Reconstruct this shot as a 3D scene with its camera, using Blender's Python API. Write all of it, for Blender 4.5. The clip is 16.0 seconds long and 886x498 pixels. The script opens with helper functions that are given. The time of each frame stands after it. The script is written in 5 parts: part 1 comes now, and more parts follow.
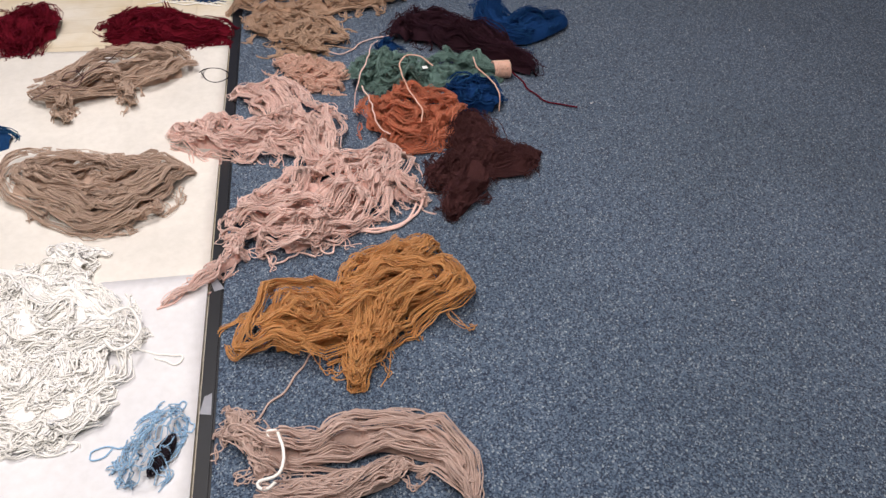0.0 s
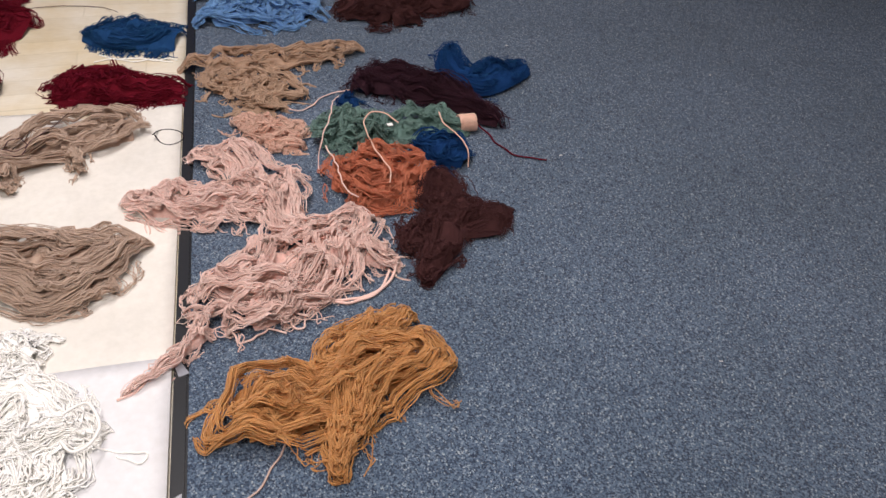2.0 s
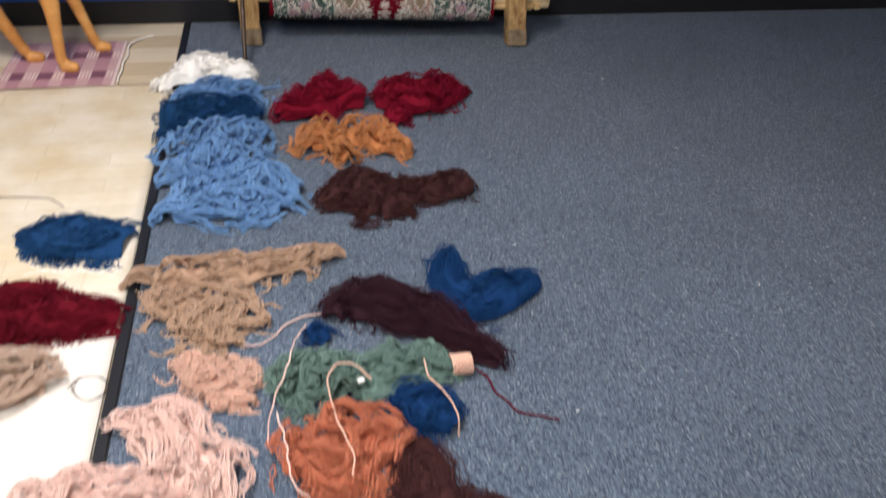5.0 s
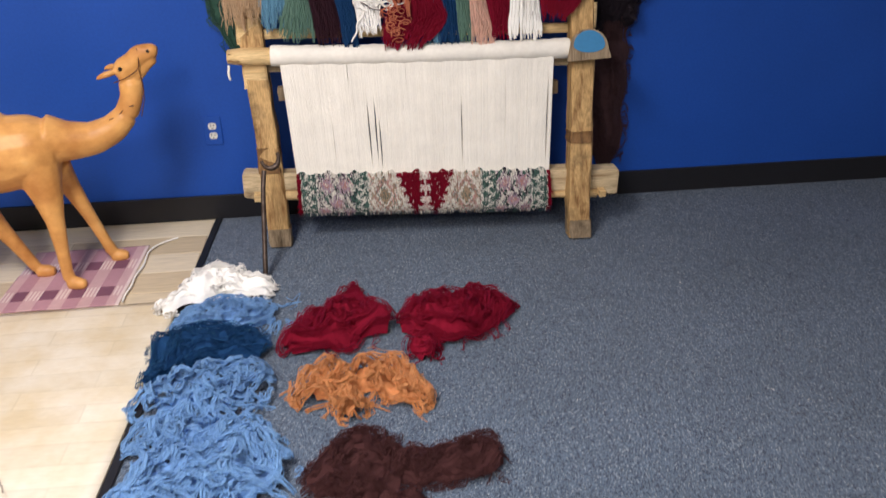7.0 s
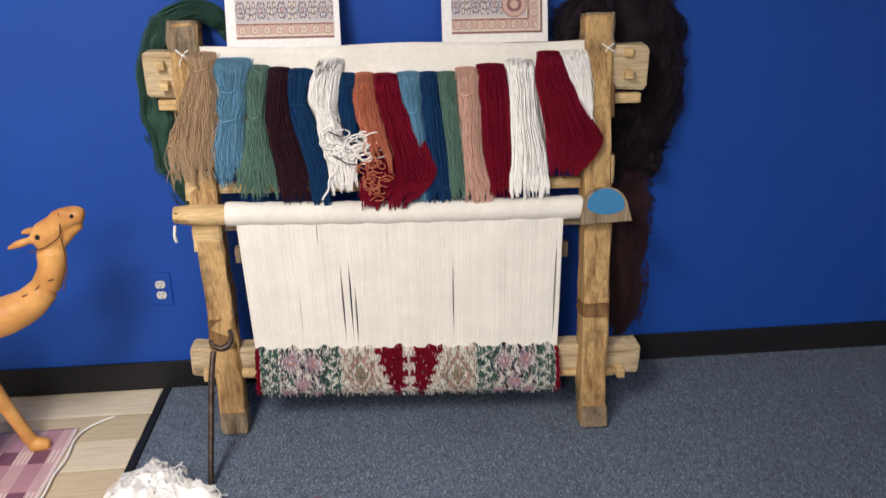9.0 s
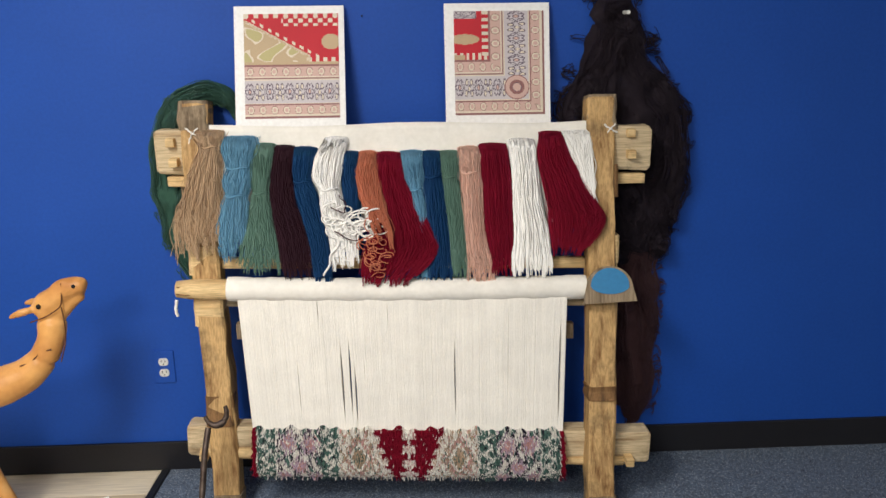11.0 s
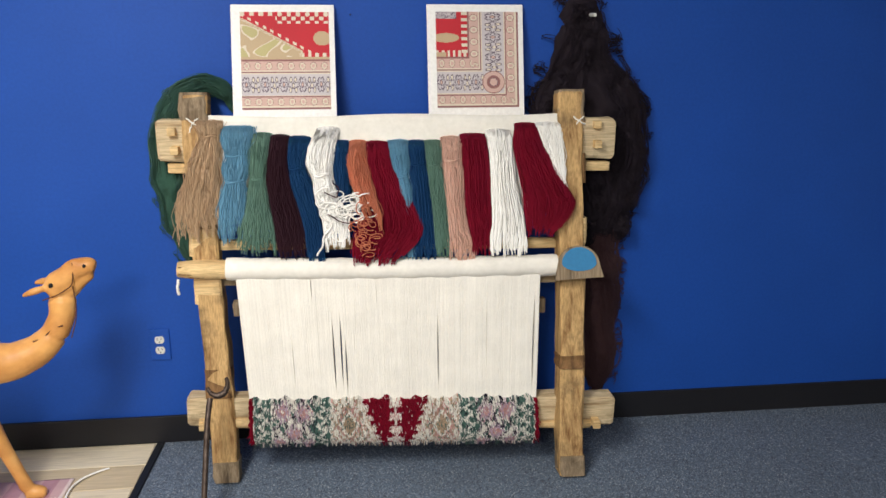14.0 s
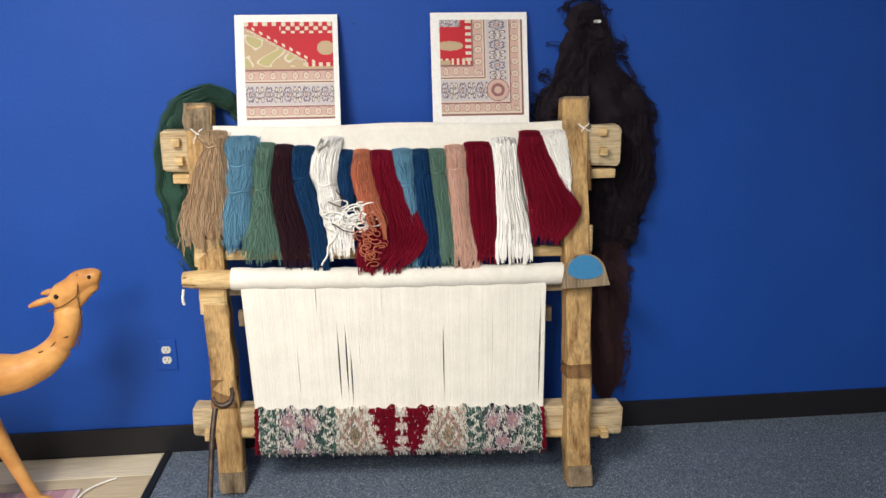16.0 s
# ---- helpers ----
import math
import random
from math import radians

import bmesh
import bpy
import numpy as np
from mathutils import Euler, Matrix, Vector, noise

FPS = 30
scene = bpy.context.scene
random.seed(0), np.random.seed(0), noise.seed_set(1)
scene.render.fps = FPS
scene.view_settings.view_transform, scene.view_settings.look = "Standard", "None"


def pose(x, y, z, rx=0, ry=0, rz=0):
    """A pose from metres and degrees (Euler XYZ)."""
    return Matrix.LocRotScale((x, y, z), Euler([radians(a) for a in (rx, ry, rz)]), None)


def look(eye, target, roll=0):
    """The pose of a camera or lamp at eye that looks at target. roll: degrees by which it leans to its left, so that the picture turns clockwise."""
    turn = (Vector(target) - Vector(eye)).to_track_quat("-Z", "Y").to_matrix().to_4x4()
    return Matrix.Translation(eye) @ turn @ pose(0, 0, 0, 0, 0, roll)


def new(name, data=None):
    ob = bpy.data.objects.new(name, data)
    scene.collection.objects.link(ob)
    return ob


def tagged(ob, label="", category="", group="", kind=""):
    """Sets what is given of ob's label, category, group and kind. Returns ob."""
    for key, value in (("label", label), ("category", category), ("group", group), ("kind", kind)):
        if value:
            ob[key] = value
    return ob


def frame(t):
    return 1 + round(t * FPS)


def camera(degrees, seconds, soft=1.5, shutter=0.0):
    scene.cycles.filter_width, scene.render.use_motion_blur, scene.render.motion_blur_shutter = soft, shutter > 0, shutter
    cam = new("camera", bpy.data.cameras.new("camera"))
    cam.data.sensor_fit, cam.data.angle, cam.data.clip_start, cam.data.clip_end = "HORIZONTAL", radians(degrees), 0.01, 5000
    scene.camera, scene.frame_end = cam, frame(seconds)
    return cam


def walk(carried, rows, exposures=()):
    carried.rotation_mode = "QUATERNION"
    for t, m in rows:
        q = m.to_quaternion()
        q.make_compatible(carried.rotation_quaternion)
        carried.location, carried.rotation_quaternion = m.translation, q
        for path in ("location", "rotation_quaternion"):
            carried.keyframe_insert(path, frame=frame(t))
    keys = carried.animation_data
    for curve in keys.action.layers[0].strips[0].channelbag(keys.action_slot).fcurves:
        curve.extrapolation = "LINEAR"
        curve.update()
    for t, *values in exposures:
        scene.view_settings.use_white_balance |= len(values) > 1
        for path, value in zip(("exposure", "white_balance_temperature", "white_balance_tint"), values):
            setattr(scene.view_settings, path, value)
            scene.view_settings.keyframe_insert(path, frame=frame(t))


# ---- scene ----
cam = camera(57.0, 16.0, 1.5, 0.5)
PATH = [
    (0, (0.06, -4.582, 1.312), (0.401, -3.163, -0.056), 4.3),
    (0.5, (0.054, -4.578, 1.312), (0.417, -3.149, -0.039), 4.7),
    (1, (0.063, -4.549, 1.311), (0.458, -3.113, -0.024), 4.9),
    (1.5, (0.037, -4.495, 1.317), (0.47, -3.05, 0.005), 5.2),
    (2, (0.026, -4.452, 1.318), (0.494, -3.012, 0.011), 5.3),
    (2.5, (-0.004, -4.433, 1.33), (0.463, -2.952, 0.069), 4.7),
    (3, (0.011, -4.405, 1.323), (0.475, -2.92, 0.067), 3.7),
    (3.5, (0.089, -4.322, 1.335), (0.471, -2.797, 0.099), 3.9),
    (4, (0.215, -4.196, 1.355), (0.576, -2.638, 0.155), 4.5),
    (4.5, (0.265, -4.091, 1.366), (0.596, -2.521, 0.172), 2.8),
    (5, (0.269, -3.875, 1.362), (0.692, -2.286, 0.223), 3.9),
    (5.2, (0.273, -3.782, 1.374), (0.688, -2.156, 0.287), 2.1),
    (7.3, (0.664, -3.18, 1.483), (0.83, -1.394, 0.599), -1.2),
    (7.5, (0.664, -3.105, 1.495), (0.859, -1.307, 0.639), -0.9),
    (8, (0.648, -2.924, 1.521), (0.94, -1.114, 0.722), 1.1),
    (8.5, (0.674, -2.787, 1.57), (0.943, -0.969, 0.78), 0.4),
    (9, (0.757, -2.652, 1.602), (0.935, -0.814, 0.834), -0.5),
    (9.5, (0.836, -2.572, 1.642), (0.954, -0.716, 0.908), -0.3),
    (9.7, (0.877, -2.572, 1.603), (0.95, -0.695, 0.915), -0.6),
    (11.8, (0.832, -2.807, 1.509), (0.994, -0.881, 0.996), -0.5),
    (12, (0.796, -2.848, 1.513), (1.005, -0.931, 0.982), -0.9),
    (12.5, (0.749, -2.898, 1.544), (1.005, -0.986, 1.016), 0.2),
    (13, (0.721, -2.892, 1.535), (0.966, -0.977, 1.012), 0.8),
    (13.5, (0.733, -2.884, 1.537), (0.958, -0.97, 1.003), 0.5),
    (14, (0.73, -2.879, 1.533), (0.955, -0.966, 0.994), 0.1),
    (14.5, (0.757, -2.888, 1.541), (0.958, -0.97, 1.012), -0.6),
    (15, (0.734, -2.883, 1.538), (0.954, -0.967, 1.01), -0.2),
    (15.5, (0.756, -2.874, 1.54), (0.963, -0.954, 1.019), -0.2),
    (16, (0.765, -2.869, 1.539), (0.954, -0.948, 1.014), -0.5),
]
walk(cam, [(t, look(eye, target, roll)) for t, eye, target, roll in PATH],
     [(0, -0.29, 6500, 17), (3, -0.23, 6500, 18), (5, 0.27, 6500, 15), (7.5, 0.54, 6500, 17), (9, 0.56, 6500, 15), (12, 0.56, 6500, 10), (13.5, 0.65, 6500, 10), (14.5, 0.73, 6450, 10), (16, 0.75, 6550, 10)])

# ---- world, room light, exposure ----
world = bpy.data.worlds.new("room_air")
scene.world = world
world.use_nodes = True
world.node_tree.nodes["Background"].inputs[0].default_value = (0.9, 0.95, 1.0, 1)
world.node_tree.nodes["Background"].inputs[1].default_value = 0.05
scene.view_settings.exposure = 0.0
CEIL = 2.75


def panel_or_fill(x, y, watts, sx=0.55, sy=1.15, colour=(1.0, 0.965, 0.915)):
    """A recessed fluorescent panel in the ceiling, also used for an added fill there; it lights downwards."""
    data = bpy.data.lights.new("ceiling_lamp_or_fill", "AREA")
    data.shape, data.size, data.size_y, data.energy, data.color = "RECTANGLE", sx, sy, watts, colour
    lamp = new("ceiling_lamp_or_fill", data)
    lamp.matrix_world = look((x, y, CEIL - 0.03), (x, y + 0.0001, 0))
    return lamp


panel_or_fill(-0.3, -2.45, 64)
panel_or_fill(-0.3, -4.5, 62)
# added unseen fill that brightens the loom's right side
panel_or_fill(1.6, -3.6, 16)

# ---- materials ----
def lin(r, g, b):
    """Linear colour from display values 0 to 255."""
    return tuple(((c / 255 + 0.055) / 1.055) ** 2.4 if c > 10 else c / 255 / 12.92 for c in (r, g, b))


class Mat:
    """A small builder of node materials round one Principled shader."""

    def __init__(self, name, rough=0.8, metal=0.0):
        self.m = bpy.data.materials.new(name)
        self.m.use_nodes = True
        self.t = self.m.node_tree
        self.b = self.t.nodes["Principled BSDF"]
        self.b.inputs["Roughness"].default_value = rough
        self.b.inputs["Metallic"].default_value = metal
        self.b.inputs["Specular IOR Level"].default_value = 0.3
        self.co = self.node("ShaderNodeTexCoord").outputs["Object"]

    def node(self, kind, **values):
        n = self.t.nodes.new(kind)
        for k, v in values.items():
            n.inputs[k.replace("_", " ")].default_value = v
        return n

    def join(self, a, b):
        self.t.links.new(a, b)

    def noise(self, scale, detail=3.0, rough=0.55, stretch=None):
        n = self.node("ShaderNodeTexNoise", Scale=scale, Detail=detail, Roughness=rough)
        src = self.co
        if stretch:
            mp = self.node("ShaderNodeMapping", Scale=stretch)
            self.join(src, mp.inputs["Vector"])
            src = mp.outputs[0]
        self.join(src, n.inputs["Vector"])
        return n.outputs["Fac"]

    def voronoi(self, scale):
        n = self.node("ShaderNodeTexVoronoi", Scale=scale)
        self.join(self.co, n.inputs["Vector"])
        return n

    def ramp(self, fac, stops):
        n = self.node("ShaderNodeValToRGB")
        e = n.color_ramp.elements
        for i, (p, c) in enumerate(stops):
            el = e[i] if i < 2 else e.new(p)
            el.position, el.color = p, (*c, 1)
        self.join(fac, n.inputs["Fac"])
        return n.outputs["Color"]

    def mix(self, fac, a, b, kind="MIX"):
        n = self.node("ShaderNodeMix")
        n.data_type, n.blend_type = "RGBA", kind
        for sock, v in ((n.inputs[0], fac), (n.inputs[6], a), (n.inputs[7], b)):
            if isinstance(v, bpy.types.NodeSocket):
                self.join(v, sock)
            else:
                sock.default_value = v if isinstance(v, float) else (*v, 1)
        return n.outputs[2]

    def colour(self, c):
        if isinstance(c, bpy.types.NodeSocket):
            self.join(c, self.b.inputs["Base Color"])
        else:
            self.b.inputs["Base Color"].default_value = (*c, 1)
        return self

    def bump(self, h, strength=0.3, distance=0.002):
        n = self.node("ShaderNodeBump", Strength=strength, Distance=distance)
        self.join(h, n.inputs["Height"])
        self.join(n.outputs[0], self.b.inputs["Normal"])
        return self


def scaled(c, k):
    return tuple(min(1.0, v * k) for v in c)


def yarn_mat(name, c, spread=0.35, sheen=0.25, tip=None):
    """Wool: a shade of its own for each strand, fibre flecks, a soft sheen."""
    m = Mat(name, 0.92)
    info = m.node("ShaderNodeNewGeometry").outputs["Random Per Island"]
    base = m.ramp(info, [(0.0, scaled(c, 1 - spread * 0.6)), (0.5, c), (1.0, scaled(tip or c, 1 + spread))])
    d = 0.3 if min(c) > 0.6 else 0.6
    flecks = m.ramp(m.noise(260, 2), [(0.35, (1 - 0.16 * d,) * 3), (0.65, (1 + 0.1 * d,) * 3)])
    patches = m.ramp(m.noise(14, 3), [(0.3, (1 - 0.15 * d,) * 3), (0.7, (1 + 0.1 * d,) * 3)])
    m.colour(m.mix(1.0, m.mix(1.0, base, flecks, "MULTIPLY"), patches, "MULTIPLY"))
    m.b.inputs["Sheen Weight"].default_value = sheen
    m.b.inputs["Sheen Roughness"].default_value = 0.6
    m.b.inputs["Sheen Tint"].default_value = (*scaled(c, 1.5), 1)
    m.b.inputs["Specular IOR Level"].default_value = 0.08
    m.b.inputs["Subsurface Weight"].default_value = 0.0 if min(c) > 0.7 else 0.35
    m.b.inputs["Subsurface Scale"].default_value = 0.008
    m.b.inputs["Subsurface Radius"].default_value = (1.0, 1.0, 1.0)
    ply = m.node("ShaderNodeTexWave", Scale=70.0, Distortion=7.0, Detail=2.0, Detail_Scale=1.4)
    m.join(m.co, ply.inputs["Vector"])
    both = m.mix(0.35, ply.outputs["Color"], m.noise(700, 2))
    return m.bump(both, 0.3, 0.001).m


def paint_mat(name, c, rough=0.5, mottle=0.08, grain=90, depth=0.0006):
    m = Mat(name, rough)
    a = m.ramp(m.noise(2.3, 4), [(0.3, scaled(c, 1 - mottle)), (0.7, scaled(c, 1 + mottle))])
    b = m.ramp(m.noise(grain, 3), [(0.3, (0.94, 0.94, 0.94)), (0.7, (1.05, 1.05, 1.05))])
    m.colour(m.mix(1.0, a, b, "MULTIPLY"))
    return m.bump(m.noise(grain * 3, 3), 0.35, depth).m


def wood_mat(name, light, dark, axis=2, stain=(0.05, 0.035, 0.02)):
    m = Mat(name, 0.72)
    stretch = [14.0, 14.0, 14.0]
    stretch[axis] = 0.9
    grain = m.noise(3.0, 6, 0.6, stretch)
    fine = m.noise(16.0, 4, 0.6, stretch)
    c = m.ramp(grain, [(0.3, dark), (0.5, light), (0.72, scaled(light, 1.18))])
    c = m.mix(1.0, c, m.ramp(fine, [(0.35, (0.72, 0.7, 0.66)), (0.6, (1.05, 1.05, 1.05))]), "MULTIPLY")
    blots = m.ramp(m.noise(5.5, 5, 0.65), [(0.55, (0, 0, 0)), (0.7, (0.75, 0.75, 0.75))])
    c = m.mix(blots, c, stain)
    m.colour(c)
    return m.bump(fine, 0.5, 0.003).m


# wool colours
WOOL = {
    "mauve": lin(200, 172, 160), "mustard": lin(206, 146, 92), "pink": lin(246, 204, 192), "tan": lin(188, 156, 132),
    "peach": lin(230, 184, 164), "rust": lin(200, 118, 90), "teal": lin(108, 136, 128), "royal": lin(20, 54, 100),
    "brown": lin(64, 38, 38), "plum": lin(50, 29, 37), "sky": lin(116, 160, 212), "camel": lin(194, 163, 130), "powder": lin(150, 188, 222), "orange": lin(212, 142, 92),
    "maroon": lin(92, 14, 28), "wine": lin(122, 18, 40), "navy": lin(26, 62, 104), "white": lin(255, 253, 247), "taupe": lin(190, 164, 146),
    "cream": lin(252, 250, 244), "black": lin(40, 34, 40), "sage": lin(98, 130, 116), "forest": lin(52, 82, 70), "steel": lin(104, 154, 184), "umber": lin(74, 52, 54),
}
YARN = {k: yarn_mat("wool_" + k, v, 0.06 if min(v) > 0.7 else 0.16) for k, v in WOOL.items()}

# setting
m = Mat("blue_loop_carpet", 0.95)
cell = m.voronoi(330)
fleck = m.ramp(cell.outputs["Color"], [(0.25, lin(46, 58, 78)), (0.5, lin(82, 101, 124)), (0.78, lin(112, 130, 150)), (0.95, lin(182, 192, 198))])
wide = m.ramp(m.noise(1.6, 4), [(0.3, (0.86, 0.87, 0.86)), (0.7, (1.08, 1.08, 1.08))])
m.colour(m.mix(1.0, fleck, wide, "MULTIPLY"))
m.b.inputs["Sheen Weight"].default_value = 0.15
CARPET = m.bump(cell.outputs["Distance"], 0.9, 0.004).m
CARPET.node_tree.nodes["Principled BSDF"].inputs["Specular IOR Level"].default_value = 0.1

WALLBLUE = paint_mat("blue_wall_paint", lin(27, 79, 172), 0.55, 0.06)
PALEWALL = paint_mat("pale_wall_paint", lin(206, 204, 196), 0.7, 0.04)
CEILMAT = paint_mat("ceiling_board", lin(226, 224, 216), 0.9, 0.04)
BASEBLACK = paint_mat("black_rubber_base", lin(34, 34, 38), 0.45, 0.1)
STRIPMAT = paint_mat("black_rubber_strip", lin(30, 32, 36), 0.5, 0.2)
PLASTIC = paint_mat("white_plastic", lin(226, 226, 220), 0.35, 0.02)
TAPE = paint_mat("clear_tape", lin(150, 152, 160), 0.15, 0.1)
DARKSLOT = paint_mat("dark_slot", lin(22, 22, 24), 0.6, 0.02)
PLANKMAT = Mat("pale_vinyl_plank", 0.45)
rnd = PLANKMAT.node("ShaderNodeObjectInfo").outputs["Random"]
pl = PLANKMAT.ramp(rnd, [(0.0, lin(208, 190, 158)), (1.0, lin(238, 226, 200))])
gr = PLANKMAT.ramp(PLANKMAT.noise(6, 5, 0.6, (1.2, 16, 1)), [(0.3, (0.8, 0.79, 0.77)), (0.7, (1.08, 1.08, 1.08))])
PLANKMAT.colour(PLANKMAT.mix(1.0, pl, gr, "MULTIPLY"))
PLANKMAT = PLANKMAT.bump(PLANKMAT.noise(10, 4, 0.6, (1.2, 18, 1)), 0.2, 0.001).m


def cloth_mat(name, c, weave=900, rough=0.9):
    m = Mat(name, rough)
    a = m.ramp(m.noise(5, 5), [(0.3, scaled(c, 0.9)), (0.7, scaled(c, 1.04))])
    b = m.ramp(m.noise(60, 3), [(0.3, (0.95, 0.95, 0.94)), (0.7, (1.03, 1.03, 1.03))])
    m.colour(m.mix(1.0, a, b, "MULTIPLY"))
    return m.bump(m.noise(weave, 2), 0.3, 0.0008).m


m = Mat("cream_paper_sheet", 0.6)
brick = m.node("ShaderNodeTexBrick", Scale=1.0, Mortar_Size=0.003, Brick_Width=0.42, Row_Height=0.085, Color1=(1.03, 1.03, 1.03, 1), Color2=(0.93, 0.92, 0.9, 1), Mortar=(0.9, 0.89, 0.86, 1))
m.join(m.co, brick.inputs["Vector"])
# patchy warm reflections painted into the sheet's colour
warm_reflection = m.ramp(m.noise(3.2, 5, 0.6), [(0.35, lin(214, 198, 166)), (0.65, lin(232, 226, 212))])
m.colour(m.mix(1.0, m.mix(1.0, warm_reflection, brick.outputs["Color"], "MULTIPLY"), m.ramp(m.noise(30, 4, 0.6, (1, 6, 1)), [(0.3, (0.94, 0.93, 0.91)), (0.7, (1.04, 1.04, 1.04))]), "MULTIPLY"))
SHEET_FAR = m.bump(m.noise(60, 3), 0.25, 0.0008).m
SHEET_MID = cloth_mat("white_cloth_sheet", lin(230, 226, 218))
SHEET_NEAR = cloth_mat("white_smooth_sheet", lin(226, 226, 228), 500, 0.6)
COTTON = yarn_mat("cotton_warp", lin(248, 244, 234), 0.05, 0.1)
CANVAS = cloth_mat("cotton_canvas", lin(246, 242, 232))
OLDWOOD = wood_mat("old_poplar", lin(202, 166, 114), lin(134, 96, 58))
OLDWOOD_X = wood_mat("old_poplar_beam", lin(212, 192, 156), lin(166, 138, 102), 0)
NEWWOOD = wood_mat("pale_pine", lin(230, 200, 148), lin(206, 168, 114), 0, (0.25, 0.16, 0.08))
GREYWOOD = wood_mat("weathered_wood", lin(150, 132, 108), lin(92, 76, 58))
DARKWOOD = wood_mat("scorched_wood", lin(138, 104, 68), lin(76, 54, 36))
IRON = Mat("dark_iron", 0.5, 0.8)
IRON = IRON.colour(IRON.ramp(IRON.noise(40, 4), [(0.3, lin(70, 58, 52)), (0.7, lin(104, 92, 84))])).bump(IRON.noise(120, 3), 0.4, 0.001).m
BLUEPAINT = paint_mat("blue_enamel", lin(52, 128, 178), 0.5, 0.1)
PAPER = paint_mat("white_card", lin(252, 251, 248), 0.6, 0.03)
LEATHER = Mat("tan_leather", 0.42)
lc = LEATHER.ramp(LEATHER.noise(9, 5), [(0.3, lin(184, 124, 66)), (0.6, lin(226, 168, 98)), (0.8, lin(238, 194, 128))])
LEATHER = LEATHER.colour(lc).bump(LEATHER.noise(160, 4), 0.3, 0.001).m
DARKLEATHER = paint_mat("dark_leather", lin(96, 58, 34), 0.5, 0.1)


def print_mat(name, c):
    return paint_mat("print_" + name, c, 0.6, 0.12, 300, 0.0001)


INK = {k: print_mat(k, lin(*c)) for k, c in dict(
    red=(198, 44, 56), cream=(226, 214, 194), tan=(196, 172, 138), olive=(192, 182, 130), rose=(212, 178, 166), grey=(206, 198, 200),
    slate=(98, 84, 100), brown=(150, 104, 102), lilac=(208, 200, 203), dark=(58, 52, 62)).items()}
KNOT = {k: yarn_mat("pile_" + k, lin(*c), 0.3) for k, c in dict(
    maroon=(118, 16, 36), cream=(232, 226, 216), green=(80, 108, 100), lilac=(180, 158, 174), dark=(42, 38, 50), tan=(176, 152, 128), rose=(198, 152, 148)).items()}

# ---- mesh helpers ----
def mesh_of(name, verts, faces, mats, index=None, smooth=True):
    """A mesh from arrays: verts (n, 3), faces (k, 3 or 4)."""
    me = bpy.data.meshes.new(name)
    verts, faces = np.asarray(verts, np.float32), np.asarray(faces, np.int32)
    k = faces.shape[1]
    me.vertices.add(len(verts))
    me.vertices.foreach_set("co", verts.ravel())
    me.loops.add(faces.size)
    me.loops.foreach_set("vertex_index", faces.ravel())
    me.polygons.add(len(faces))
    me.polygons.foreach_set("loop_start", np.arange(0, faces.size, k, dtype=np.int32))
    for mt in mats if isinstance(mats, (list, tuple)) else [mats]:
        me.materials.append(mt)
    if index is not None:
        me.polygons.foreach_set("material_index", np.asarray(index, np.int32))
    me.polygons.foreach_set("use_smooth", np.full(len(faces), smooth))
    me.update(calc_edges=True)
    return me


def part(name, data, parent=None, label="", material=None):
    """Links a mesh, or a bmesh with its material, as ONE object under a thing or a part."""
    if isinstance(data, bmesh.types.BMesh):
        me = bpy.data.meshes.new(name)
        data.to_mesh(me)
        data.free()
        me.materials.append(material)
        data = me
    ob = new(name, data)
    if parent is not None:
        ob.parent = parent
    if label:
        ob["label"] = label
    return ob


def thing(name, label, category, group="", kind="", at=(0, 0, 0)):
    ob = new(name)
    ob.location = at
    ob.empty_display_size = 0.05
    return tagged(ob, label, category, group, kind)


def box(x0, x1, y0, y1, z0, z1, bevel=0.0, seg=2):
    bm = bmesh.new()
    bmesh.ops.create_cube(bm, size=1.0)
    for v in bm.verts:
        v.co = Vector(((x0 + x1) / 2 + v.co.x * (x1 - x0), (y0 + y1) / 2 + v.co.y * (y1 - y0), (z0 + z1) / 2 + v.co.z * (z1 - z0)))
    if bevel:
        bmesh.ops.bevel(bm, geom=bm.edges[:], offset=bevel, segments=seg, affect="EDGES", profile=0.6)
    return bm


def tubes(paths, radii, sides=3):
    """Tubes along paths (n, k, 3): verts and quads."""
    paths = np.asarray(paths, float)
    n, k, _ = paths.shape
    radii = np.broadcast_to(np.asarray(radii, float).reshape(-1, 1) if np.ndim(radii) == 1 else np.asarray(radii, float), (n, k))
    t = np.gradient(paths, axis=1)
    t /= np.linalg.norm(t, axis=2, keepdims=True) + 1e-9
    ref = np.where(np.abs(t[..., 2:3]) > 0.8, np.array([0.3, 1.0, 0.1]), np.array([0.05, 0.1, 1.0]))
    a = np.cross(t, ref)
    a /= np.linalg.norm(a, axis=2, keepdims=True) + 1e-9
    b = np.cross(a, t)
    ang = np.arange(sides) * 2 * np.pi / sides + 0.5
    ring = a[:, :, None] * np.cos(ang)[None, None, :, None] + b[:, :, None] * np.sin(ang)[None, None, :, None]
    v = (paths[:, :, None] + ring * radii[:, :, None, None]).reshape(-1, 3)
    i = np.arange(n * (k - 1)) // (k - 1) * k + np.arange(n * (k - 1)) % (k - 1)
    f = [np.stack([i * sides + j, i * sides + (j + 1) % sides, (i + 1) * sides + (j + 1) % sides, (i + 1) * sides + j], 1) for j in range(sides)]
    return v, np.concatenate(f)


